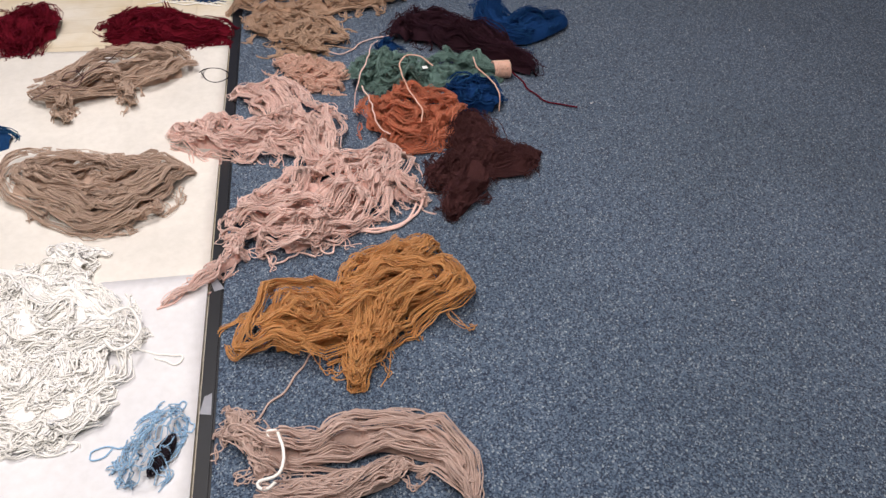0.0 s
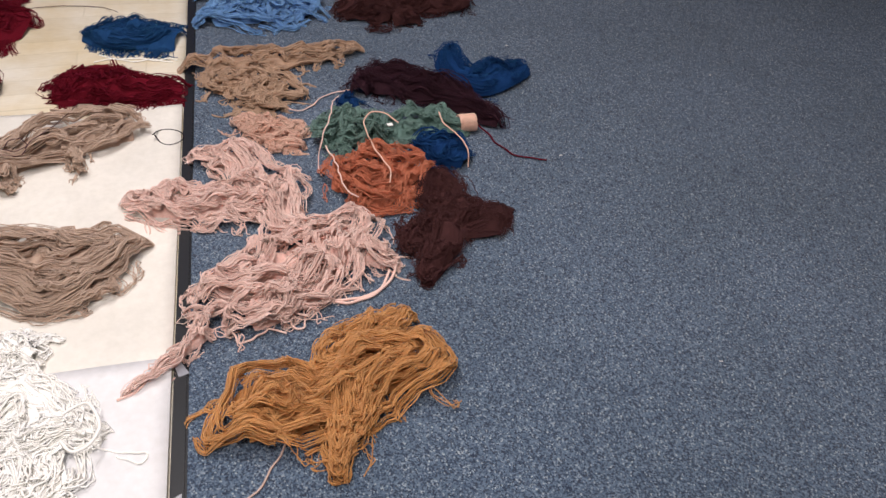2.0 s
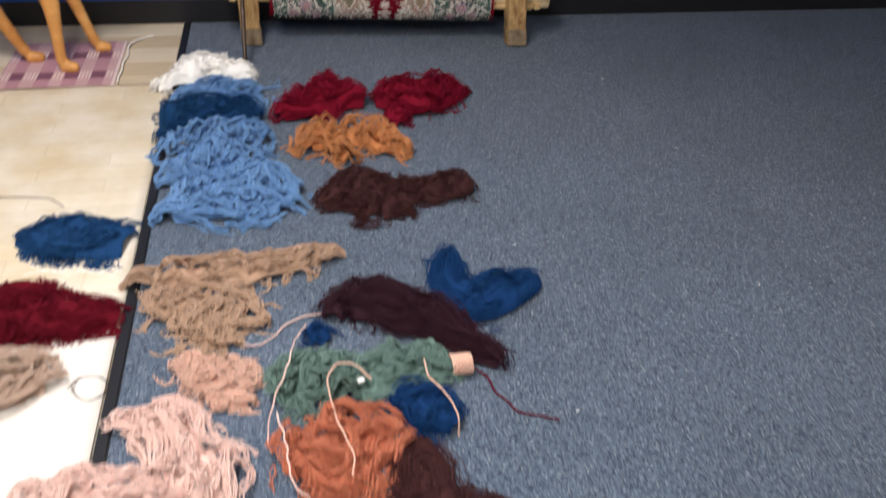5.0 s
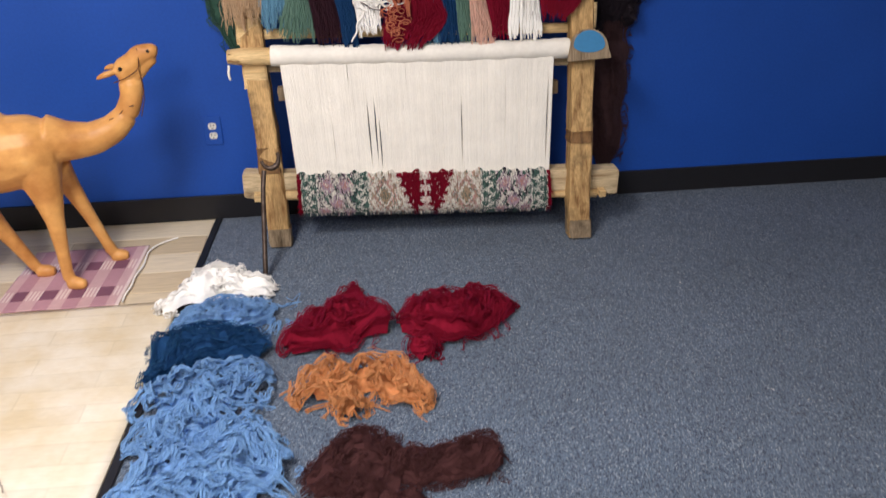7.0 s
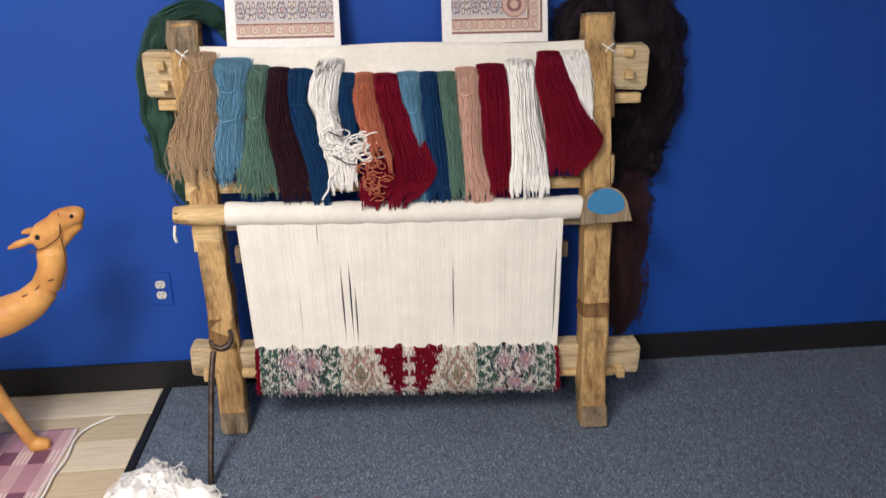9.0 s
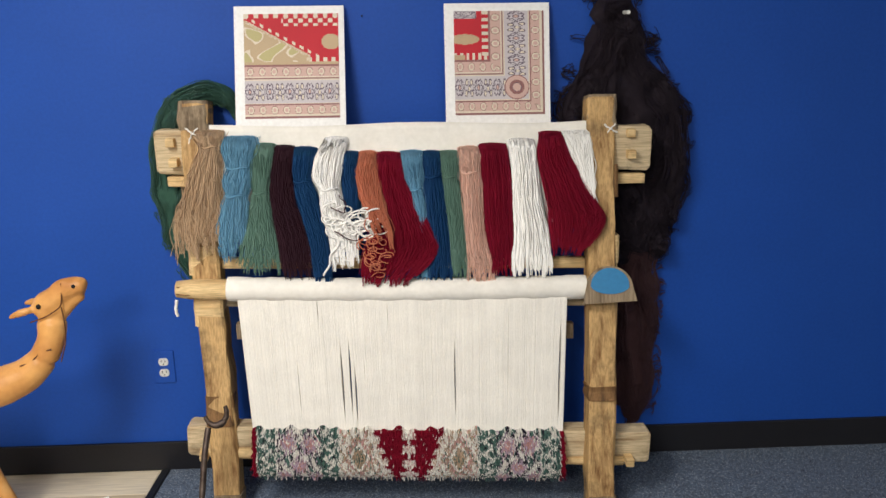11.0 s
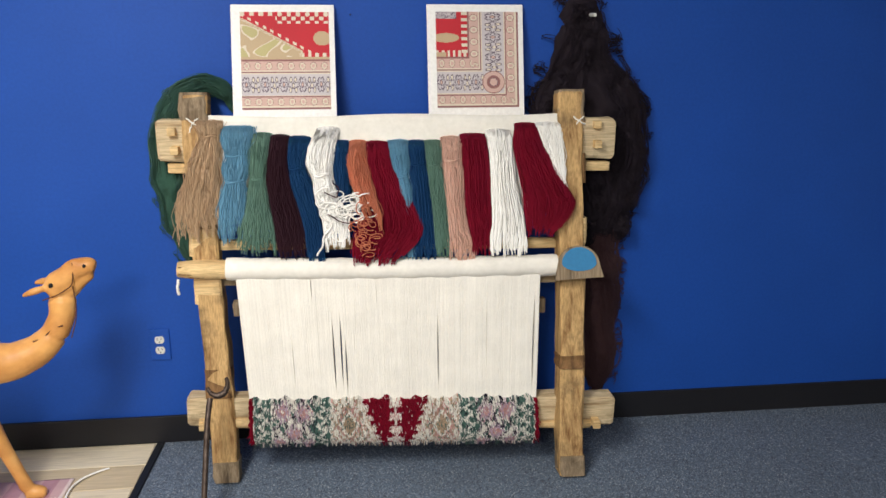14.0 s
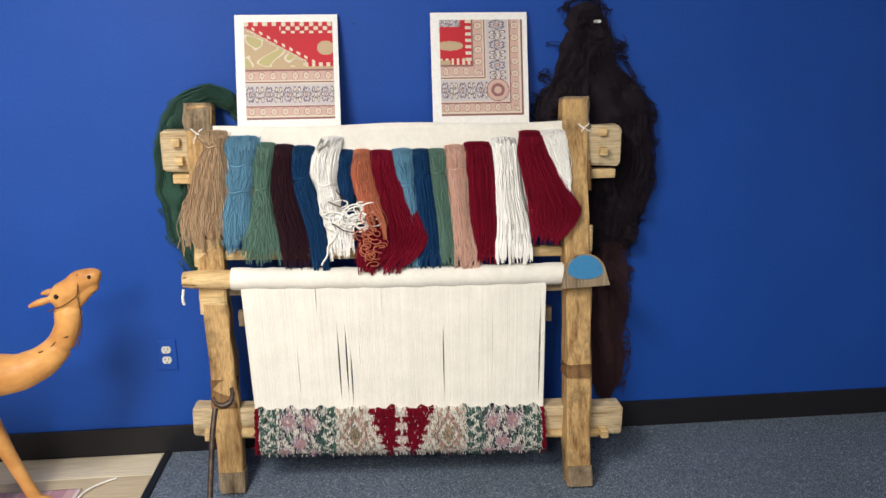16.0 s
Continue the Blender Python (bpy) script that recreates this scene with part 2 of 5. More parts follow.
def grid_faces(nu, nv, base=0):
    i, j = np.meshgrid(np.arange(nu - 1), np.arange(nv - 1), indexing="ij")
    a = (i * nv + j).ravel() + base
    return np.stack([a, a + nv, a + nv + 1, a + 1], 1)


def merged(parts):
    vs, fs, off = [], [], 0
    for v, f in parts:
        vs.append(v)
        fs.append(f + off)
        off += len(v)
    return np.concatenate(vs), np.concatenate(fs)


def wander(rng, n, k, waves=3):
    """Smooth random lines (n, k) of about unit size."""
    t = np.linspace(0, 1, k)[None]
    out = np.zeros((n, k))
    for w in range(1, waves + 1):
        out += rng.normal(size=(n, 1)) / w**0.6 * np.sin(2 * np.pi * (w * t * rng.uniform(0.6, 1.2, (n, 1)) + rng.uniform(0, 1, (n, 1))))
    return out / 1.5


def kink(rng, n, k):
    """Short crimps, as in wool that was once plied."""
    return np.sin(np.linspace(0, 1, k)[None] * rng.uniform(12, 24, (n, 1)) + rng.uniform(0, 6.3, (n, 1))) * rng.uniform(0.2, 1, (n, 1))


def strand(points, r, k=40, wob=0.004, seed=0, sides=5):
    """One loose length of yarn through some points."""
    p = np.array(points, float)
    rng = np.random.default_rng(seed)
    s = np.r_[0, np.cumsum(np.linalg.norm(np.diff(p, axis=0), axis=1))]
    t = np.linspace(0, s[-1], k)
    q = np.stack([np.interp(t, s, p[:, i]) for i in range(3)], 1)
    for _ in range(max(6, k // 3)):
        q[1:-1] = (q[:-2] + 2 * q[1:-1] + q[2:]) / 4
    q[:, 0] += wander(rng, 1, k, 6)[0] * wob
    q[:, 1] += wander(rng, 1, k, 6)[0] * wob
    return tubes(q[None], np.array([r]), sides)


class Spine:
    """A line on the floor with a half width at each point: (x, y, half width)."""

    def __init__(self, rows, k=60):
        p = np.array(rows, float)
        s = np.r_[0, np.cumsum(np.linalg.norm(np.diff(p[:, :2], axis=0), axis=1))]
        t = np.linspace(0, s[-1], k)
        q = np.stack([np.interp(t, s, p[:, i]) for i in range(3)], 1)
        for _ in range(8):
            q[1:-1] = (q[:-2] + 2 * q[1:-1] + q[2:]) / 4
        self.q, self.k, self.length = q, k, s[-1]
        d = np.gradient(q[:, :2], axis=0)
        d /= np.linalg.norm(d, axis=1, keepdims=True) + 1e-9
        self.d, self.n = d, np.stack([-d[:, 1], d[:, 0]], 1)
        self.area = (2 * q[:, 2]).mean() * s[-1]
        self.top = q[:, 2].max()

    def at(self, s, u):
        """Floor places and half widths at s (0 to 1 along, beyond it rounded off) and u (-1 to 1 across)."""
        f = np.clip(s, 0, 1) * (self.k - 1)
        g = lambda a: np.interp(f, np.arange(self.k), a)  # noqa: E731
        over = np.where(s < 0, s, np.where(s > 1, s - 1, 0)) * self.length
        w = g(self.q[:, 2])
        x = g(self.q[:, 0]) + g(self.n[:, 0]) * u * w + g(self.d[:, 0]) * over
        y = g(self.q[:, 1]) + g(self.n[:, 1]) * u * w + g(self.d[:, 1]) * over
        return x, y, w


def lump(x, y, f, seed):
    r = np.random.default_rng(seed)
    out = 0
    for _ in range(5):
        a, ph, ff = r.uniform(0, 2 * np.pi), r.uniform(0, 2 * np.pi), f * r.uniform(0.6, 1.7)
        out = out + np.sin(ff * (np.cos(a) * x + np.sin(a) * y) + ph)
    return out / 3


def lobe(rng, rows, height, r, cover, wob, ends, seed, base=0.0, lock=8, spread=0.006, fill=0.5):
    """One bundle of a skein lying on the floor: a lumpy core, twisted locks of strands wound round and round on it, and loose ends."""
    sp = Spine(rows)
    wide = 1 + 0.10 * lump(sp.q[:, 0], sp.q[:, 1], 38, seed + 5) + 0.05 * lump(sp.q[:, 0], sp.q[:, 1], 90, seed + 6)
    sp.q[:, 2] *= np.clip(wide, 0.75, 1.3)
    cap = np.minimum(0.5 * sp.q[[0, -1], 2] / sp.length, 0.3)

    def round_off(s):
        e = np.clip(np.minimum((s + cap[0]) / (cap[0] * 2 + 1e-6), (1 + cap[1] - s) / (cap[1] * 2 + 1e-6)), 0, 1)
        return np.sqrt(np.clip(e * (2 - e), 0.02, 1))

    def rise(s, u, w):
        return height * (w / sp.top) ** 0.6 * np.sqrt(np.clip(1 - np.abs(u) ** 2.4, 0.03, 1)) * round_off(s)

    def folds(x, y):
        return 0.26 * lump(x, y, 48, seed) + 0.12 * lump(x, y, 120, seed + 2)

    gs, gu = np.meshgrid(np.linspace(*((-0.45 * cap[0], 1 + 0.45 * cap[1]) if fill > 0.7 else (0.08, 0.92)), 60), np.linspace(-0.97, 0.97, 23), indexing="ij")
    x, y, w = sp.at(gs, gu * round_off(gs) * (0.58 if fill < 0.7 else 0.84))
    a1, a2 = min(0.16 * sp.top, 0.006 + 0.03 * wob), 0.002 + 0.008 * wob

    def bent(x, y):
        dx = a1 * lump(x, y, 26, seed + 11) + a2 * lump(x, y, 70, seed + 12)
        return x + dx, y + a1 * lump(x, y, 26, seed + 13) + a2 * lump(x, y, 70, seed + 14)

    x, y = bent(x, y)
    z = rise(gs, gu, w) * (fill + 0.8 * folds(x, y) + 0.05 * lump(x, y, 300, seed + 3) + 0.03 * lump(x, y, 700, seed + 4)) + base
    core = (np.stack([x, y, np.maximum(z, base + 0.001)], 2).reshape(-1, 3), grid_faces(60, 23))
    k, messy = 18, wob >= 0.2
    r = r * 0.62
    reach = 1.0 if messy else 1.5
    span = rng.uniform(0.6, 1.6, (200, 1)) * reach
    mean = max(0.06, reach * 1.1 / math.pi * 2 * (0.5 * sp.length + 0.5 * sp.top))
    m = int(np.clip(0.75 * cover * sp.area / (mean * 2 * r * lock), 8, 130))
    t = np.linspace(0, 1, k)[None]
    # each lock runs along one of the rings of a wound skein
    th = rng.uniform(0, 2 * np.pi, (m, 1)) + (t - 0.5) * span[:m]
    ring = rng.uniform(0.0, 1.0, (m, 1)) ** 0.8
    run = np.arcsin(0.97 * np.cos(th)) / math.asin(0.97)
    half = np.clip(0.5 - (1 - ring) * sp.top / sp.length * 0.7, 0.15, 0.5) + cap.mean() * ring
    s = 0.5 + half * run + rng.normal(size=(m, 1)) * (0.1 if messy else 0.03)
    u = ring * np.sign(np.sin(th)) * np.abs(np.sin(th)) ** 0.75 * 0.98 + wander(rng, m, k, 3) * 0.35 * wob
    curl = (rng.random((m, 1)) < (0.3 if messy else 0.06)) & (sp.length > 0.05)
    thc = rng.uniform(0, 6.3, (m, 1)) + t * rng.uniform(2.5, 5.5, (m, 1)) * rng.choice([-1, 1], (m, 1))
    s = np.where(curl, rng.uniform(0, 1, (m, 1)) + (t - 0.5) * rng.normal(size=(m, 1)) * 0.12 / sp.length + rng.uniform(0.012, 0.04, (m, 1)) / sp.length * np.cos(thc), s)
    uc = np.minimum(0.5, rng.uniform(0.012, 0.035, (m, 1)) / sp.top)
    u = np.where(curl, rng.uniform(-1, 1, (m, 1)) * (1 - uc) + uc * np.sin(thc), u)
    s, u = np.clip(s, -cap[0], 1 + cap[1]), np.clip(u * 1.07, -1.1, 1.1)
    x, y, w = sp.at(s, u)
    x, y = bent(x, y)
    x, y = x + wander(rng, m, k, 4) * 0.012 * wob, y + wander(rng, m, k, 4) * 0.012 * wob
    layer = rng.uniform(0.62, 1.12, (m, 1)) + 0.12 * wander(rng, m, k, 3)
    z = rise(s, u, w) * (layer + folds(x, y))
    n = m * lock
    rep = lambda q: np.repeat(q, lock, axis=0)  # noqa: E731
    tx, ty = np.gradient(x, axis=1), np.gradient(y, axis=1)
    tl = np.hypot(tx, ty) + 1e-6
    nx, ny = rep(-ty / tl), rep(tx / tl)
    turn = rng.uniform(0, 6.3, (n, 1)) + rep(rng.uniform(-5, 5, (m, 1))) * t
    off = 1.35 * spread * np.sqrt(rng.uniform(0.05, 1.3, (n, 1))) * (1 + 0.3 * wander(rng, n, k, 2))
    stray = np.where(rng.random((n, 1)) < 0.14, 3.5, 1.0)
    side = off * np.cos(turn) + kink(rng, n, k) * 0.0023 + wander(rng, n, k, 6) * (0.0012 + 0.004 * wob) * stray
    x, y = rep(x) + nx * side, rep(y) + ny * side
    z = rep(z) + 0.55 * off * np.sin(turn) + kink(rng, n, k) * 0.001 + 0.0015 * (stray > 2)
    z = np.maximum(r * 0.8 + np.abs(rng.normal(size=(n, 1))) * 0.001, z) + base
    hair = [tubes(np.stack([x, y, z], 2), rng.uniform(0.75, 1.25, n) * r)]
    k = 12
    tuft, ends = ends, ends * 3
    three = lambda q: np.repeat(q, 3, axis=0)  # noqa: E731
    s0, side = three(rng.uniform(-0.02, 1.02, (tuft, 1))) + rng.normal(size=(ends, 1)) * 0.004 / sp.length, three(rng.choice([-1.0, 1.0], (tuft, 1)))
    t = np.linspace(0, 1, k)[None]
    _, _, w = sp.at(s0, 0 * s0)
    reach = (three(rng.uniform(0.004, 0.026, (tuft, 1))) + rng.uniform(0, 0.006, (ends, 1))) / np.maximum(w, 0.02)
    bend = (three(rng.normal(size=(tuft, 1))) * 0.03 + rng.normal(size=(ends, 1)) * 0.006) / sp.length
    u = side * (0.72 + (0.28 + reach) * np.sin(t * three(rng.uniform(1.2, 2.7, (tuft, 1))))) + wander(rng, ends, k) * 0.05
    x, y, w = sp.at(s0 + bend * t + wander(rng, ends, k, 2) * 0.01 / sp.length, u)
    z = np.maximum(r, 0.4 * height * (1 - t) ** 1.5 * (w / sp.top)) + base
    hair.append(tubes(np.stack([x, y, z + 0 * x], 2), np.full(ends, r)))
    return core, hair


COUNT = [0]


def floor_skein(label, wool, height, spines, r=0.0021, cover=4.0, wob=0.12, ends=14, group="yarn skeins on the floor", base=0.0, lock=8, spread=0.006, solid=True, fill=0.4):
    """A skein or heap of wool on the floor, of one or more bundles."""
    COUNT[0] += 1
    rng = np.random.default_rng(COUNT[0] * 17)
    if wool in ("maroon", "wine", "brown", "plum", "royal", "navy"):  # felted wools: a close, fuzzy mass
        fill, cover, spread, ends = max(fill, 0.86), cover * 0.72, 0.009, int(ends * 1.6)
        spines = [[(x, y, w * 0.92) for x, y, w in rows] for rows in spines]
    cores, hairs = [], []
    for i, rows in enumerate(spines):
        c, h = lobe(rng, rows, height * (1 if i == 0 else 0.85), r, cover, wob, max(3, ends // len(spines)), COUNT[0] * 31 + i, base, lock, spread, fill)
        cores.append(c)
        hairs += h
    o = np.array([spines[0][len(spines[0]) // 2][0], spines[0][len(spines[0]) // 2][1], 0.0])
    ob = thing("yarn_skein", label, "yarn", group, at=o)
    for c in cores if solid else ():
        part("core", mesh_of("core", c[0] - o, c[1], YARN[wool]), ob)
    v, f = merged(hairs)
    part("fibre", mesh_of("fibre", v - o, f, YARN[wool]), ob)["kind"] = "stuff"
    return ob


def hung_skein(name, label, wool, rows, r=0.0016, n=240, depth=0.028, ragged=0.06, wob=0.003, ties=(), clump=0.3, group="skeins hanging on the loom", category="yarn", curl=0.0):
    """Wool hanging down: rows of (x, y, z, half width) from the top; strands run along it, gather into locks below, and the front bulges towards -y."""
    COUNT[0] += 1
    rng = np.random.default_rng(COUNT[0] * 13)
    p = np.array(rows, float)
    s = np.r_[0, np.cumsum(np.linalg.norm(np.diff(p[:, :3], axis=0), axis=1))]
    s /= s[-1]
    fine = np.linspace(0, 1, 60)
    g = np.stack([np.interp(fine, s, p[:, i]) for i in range(4)], 1)
    for _ in range(3):
        g[1:-1] = (g[:-2] + 2 * g[1:-1] + g[2:]) / 4
    k, n, r, clump, wob = 18, int(n * 1.3), r * 0.74, clump * 0.5, wob * 1.0
    ties = [float(np.interp(-z, -p[1:, 2], s[1:])) for z in ties]
    at = lambda q, i: np.interp(np.clip(q, 0, 1), fine, g[:, i])  # noqa: E731

    def pinched(q):
        out = 1.0
        for tie in ties:
            out = out * (1 - 0.26 * np.exp(-(((q - tie) / 0.045) ** 2)))
        return out

    u0 = np.clip(rng.uniform(-1, 1, (n, 1)) * np.where(rng.random((n, 1)) < 0.06, 1.12, 1.0), -1.12, 1.12)
    locks = np.sort(rng.uniform(-1, 1, max(4, n // 14)))
    which = np.abs(u0 - locks[None]).argmin(1)
    own = locks[which][:, None]
    uneven = rng.uniform(-1.2, 0.4, len(locks))[which][:, None] + rng.uniform(-1.1, 0.7, (n, 1))
    t = np.linspace(0, 1, k)[None] * (1 + ragged * uneven)
    over = np.clip(t - 1, 0, 1) * (p[0, 2] - p[-1, 2])
    c = t * (0.3 + 0.7 * t)
    lane = 6.28 * (own * 2.3 + 0.37)
    u = u0 + (own - u0) * clump * c + (np.sin(t * 9 + lane) * 0.5 + np.sin(t * 17 + lane * 1.7) * 0.3) * clump * 0.16 * (0.4 + t)
    pin = pinched(t)
    x = at(t, 0) + u * at(t, 3) * pin + wander(rng, n, k, 6) * wob * np.where(rng.random((n, 1)) < 0.15, 2.5, 1.0) + kink(rng, n, k) * (0.0006 + 0.15 * wob)
    full = np.sqrt(np.clip(1 - np.clip(u, -1, 1) ** 2, 0.0, 1)) * np.sin(np.pi * np.clip(0.12 + 0.95 * t, 0, 1)) ** 0.5
    ridge = 1 + 0.2 * clump * np.sin(own * 40 + t * 3)
    y = at(t, 1) - depth * full * pin * ridge * rng.uniform(0.6, 1.05, (n, 1)) + wander(rng, n, k, 4) * wob * 0.5
    z = at(t, 2) - over + curl * wander(rng, n, k, 7) * t
    hair = tubes(np.stack([x, y, z], 2), rng.uniform(0.75, 1.25, n) * r, 3)
    gu, gt = np.meshgrid(np.linspace(-0.9, 0.9, 9), np.linspace(0, 0.84, 24), indexing="ij")
    full = np.sqrt(1 - gu**2) * np.sin(np.pi * np.clip(0.12 + 0.95 * gt, 0, 1)) ** 0.5
    front = np.stack([at(gt, 0) + gu * at(gt, 3) * pinched(gt) * 0.93, at(gt, 1) - depth * full * pinched(gt) * 0.62, at(gt, 2)], 2).reshape(-1, 3)
    v, f = merged([(front, grid_faces(9, 24)), (front + np.array([0, 0.008, 0]), grid_faces(9, 24))])
    o = p[0, :3]
    ob = thing(name, label, category, group, at=o)
    part("core", mesh_of("core", v - o, f, YARN[wool]), ob)
    part("fibre", mesh_of("fibre", hair[0] - o, hair[1], YARN[wool]), ob)["kind"] = "stuff"
    for tie in ties:
        c = [float(at(np.array(tie), i)) for i in range(4)]
        a = np.linspace(-1.3, 1.3, 12)
        turn = np.stack([c[0] + np.sin(a) * c[3] * 0.78, c[1] - depth * 0.85 * np.cos(a) - 0.003, c[2] + 0.003 * np.sin(3 * a)], 1)
        tv, tf = tubes(turn[None], np.array([0.0024]), 5)
        part("tie", mesh_of("tie", tv - o, tf, YARN[wool]), ob)
    return ob


def wall_hank(label, wool, depth, spines, r=0.0022, cover=4.0, wob=0.25, ends=40, off=0.012):
    """A hank of wool hanging flat on the wall: bundles of (x, z, half width), bulging by depth."""
    COUNT[0] += 1
    rng = np.random.default_rng(COUNT[0] * 19)
    up = lambda q: np.stack([q[:, 0], -off - q[:, 2], q[:, 1]], 1)  # noqa: E731
    cores, hairs = [], []
    for i, rows in enumerate(spines):
        c, h = lobe(rng, rows, depth * (1 if i == 0 else 0.8), r, cover, wob, ends if i == 0 else ends // 3, COUNT[0] * 7 + i, 0.0, 8, 0.007, 0.9)
        cores.append(c)
        hairs += h
    o = np.array([spines[0][0][0], -off, spines[0][0][1]])
    ob = thing("yarn_hank", label, "yarn", "hanks on the wall", at=o)
    for v, f in cores:
        part("core", mesh_of("core", up(v) - o, f[:, ::-1], YARN[wool]), ob)
    v, f = merged(hairs)
    part("fibre", mesh_of("fibre", up(v) - o, f, YARN[wool]), ob)["kind"] = "stuff"
    return ob

# ---- the room ----
X0, X1, YB, TH = -4.0, 4.6, -7.0, 0.12


def edge(y):
    """x of the joint between the carpet and the plank floor."""
    return 0.002 + 0.0395 * y


def setting(name, bm, material, label, category):
    return tagged(part(name, bm, None, "", material), label, category, "", "structure")


setting("wall_north", box(X0 - TH, X1 + TH, 0, TH, -0.1, CEIL), WALLBLUE, "smooth bright blue painted wall behind the loom", "wall")
setting("wall_south", box(X0 - TH, X1 + TH, YB - TH, YB, -0.1, CEIL), PALEWALL, "plain pale painted wall", "wall")
setting("wall_west", box(X0 - TH, X0, YB, 0, -0.1, CEIL), PALEWALL, "plain pale painted wall", "wall")
setting("wall_east", box(X1, X1 + TH, YB, 0, -0.1, CEIL), PALEWALL, "plain pale painted wall", "wall")
setting("ceiling", box(X0 - TH, X1 + TH, YB - TH, TH, CEIL, CEIL + 0.1), CEILMAT, "plain pale ceiling board", "ceiling")


def prism(points, z0, z1):
    bm = bmesh.new()
    lo = [bm.verts.new((x, y, z0)) for x, y in points]
    hi = [bm.verts.new((x, y, z1)) for x, y in points]
    n = len(points)
    bm.faces.new(lo[::-1])
    bm.faces.new(hi)
    for i in range(n):
        bm.faces.new((lo[i], lo[(i + 1) % n], hi[(i + 1) % n], hi[i]))
    bmesh.ops.recalc_face_normals(bm, faces=bm.faces[:])
    return bm


setting("floor", prism([(edge(0) + 0.012, 0), (edge(YB) + 0.012, YB), (X1, YB), (X1, 0)], -0.1, 0.0), CARPET, "blue grey flecked short loop carpet", "carpet")
setting("floor_2", prism([(X0, 0), (X0, YB), (edge(YB), YB), (edge(0), 0)], -0.1, -0.004), SHEET_FAR, "pale subfloor under the planks", "floor")
bm = prism([(edge(0) - 0.016, -0.013), (edge(YB) - 0.016, YB), (edge(YB) + 0.014, YB), (edge(0) + 0.014, -0.013)], -0.004, 0.006)
bmesh.ops.bevel(bm, geom=[e for e in bm.edges if abs(e.verts[0].co.z - 0.006) < 1e-4 and abs(e.verts[1].co.z - 0.006) < 1e-4], offset=0.004, segments=2, affect="EDGES")
setting("trim", bm, STRIPMAT, "black rubber transition strip between carpet and planks", "floor trim")
bm = box(X0, X1, -0.012, -0.0005, 0, 0.108, 0.003)
setting("baseboard", bm, BASEBLACK, "matt black rubber baseboard along the blue wall", "baseboard")


def sheet(label, x0, x1, y0, y1, material, z, seed, wave=0.004, skew=0.0, nx=60, ny=70):
    """A thin sheet lying on the floor with soft creases and a real edge."""
    gx, gy = np.meshgrid(np.linspace(0, 1, nx), np.linspace(0, 1, ny), indexing="ij")
    y = y0 + (y1 - y0) * gy + skew * gx + 0.006 * np.sin(gx * 9 + seed) * gy
    right = edge(y) - 0.019 if x1 is None else x1
    x = x0 + (right - x0) * gx
    h = np.clip(lump(x, y, 9, seed), 0, 2) * wave + np.clip(1 - np.abs(lump(x, y, 5, seed + 3)) * 9, 0, 1) * wave * 0.8
    rim = np.clip(np.minimum(np.minimum(gx, 1 - gx) * nx, np.minimum(gy, 1 - gy) * ny) / 3, 0, 1)
    top = np.stack([x, y, z + h * rim], 2).reshape(-1, 3)
    ob = part("floor_sheet", mesh_of("floor_sheet", top, grid_faces(nx, ny), material))
    sol = ob.modifiers.new("thick", "SOLIDIFY")
    sol.thickness, sol.offset = 0.0012, -1
    return tagged(ob, label, "floor sheet", "sheets under the yarn")


sheet("cream paper sheet with soft creases on the planks", -2.2, None, -2.42, -0.705, SHEET_FAR, 0.003, 5, 0.005, 0.0)
sheet("white cloth sheet with faint creases under the yarn", -2.2, None, -3.45, -2.235, SHEET_MID, 0.0075, 9, 0.0032, 0.0)
sheet("white smooth sheet overlapping the other sheets", -2.2, None, -5.6, -3.25, SHEET_NEAR, 0.012, 12, 0.0026, 0.0)

# ---- the loom ----
def ly(x, z):
    """y of the loom's front at a place: it leans back, and its right foot stands further out."""
    return -0.33 - 0.055 * (x - 0.25) / 1.25 + (0.148 + 0.02 * (x - 0.25) / 1.25) * z


def rough_bar(p0, p1, wa, wb, seed, rough=0.003, n=14, taper=1.0):
    """A hewn bar from p0 to p1, wa wide and wb deep, with uneven rounded faces."""
    p0, p1 = np.array(p0, float), np.array(p1, float)
    d = (p1 - p0) / np.linalg.norm(p1 - p0)
    a = np.cross(d, [0, 1, 0]) if abs(d[1]) < 0.9 else np.array([1.0, 0, 0])
    a /= np.linalg.norm(a)
    b = np.cross(d, a)
    c = 0.16
    prof = np.array([(-1, -1 + c), (-1 + c, -1), (1 - c, -1), (1, -1 + c), (1, 1 - c), (1 - c, 1), (-1 + c, 1), (-1, 1 - c)])
    rng = np.random.default_rng(seed)
    rings = []
    for i, t in enumerate(np.r_[0.0, np.linspace(0.006, 0.994, n), 1.0]):
        k = 0.9 if i in (0, n + 1) else 1.0
        k *= 1 + (taper - 1) * t
        w = prof * k * np.array([wa / 2, wb / 2]) + rng.normal(size=prof.shape) * rough * 0.5 + np.array([math.sin(t * 7 + seed), math.cos(t * 5 + seed)]) * rough
        rings.append(p0 + (p1 - p0) * t + w[:, :1] * a + w[:, 1:] * b)
    bm = bmesh.new()
    vs = [[bm.verts.new(v) for v in ring] for ring in rings]
    for r0, r1 in zip(vs, vs[1:]):
        for j in range(8):
            bm.faces.new((r0[j], r0[(j + 1) % 8], r1[(j + 1) % 8], r1[j]))
    bm.faces.new(vs[0][::-1])
    bm.faces.new(vs[-1])
    bmesh.ops.recalc_face_normals(bm, faces=bm.faces[:])
    return bm


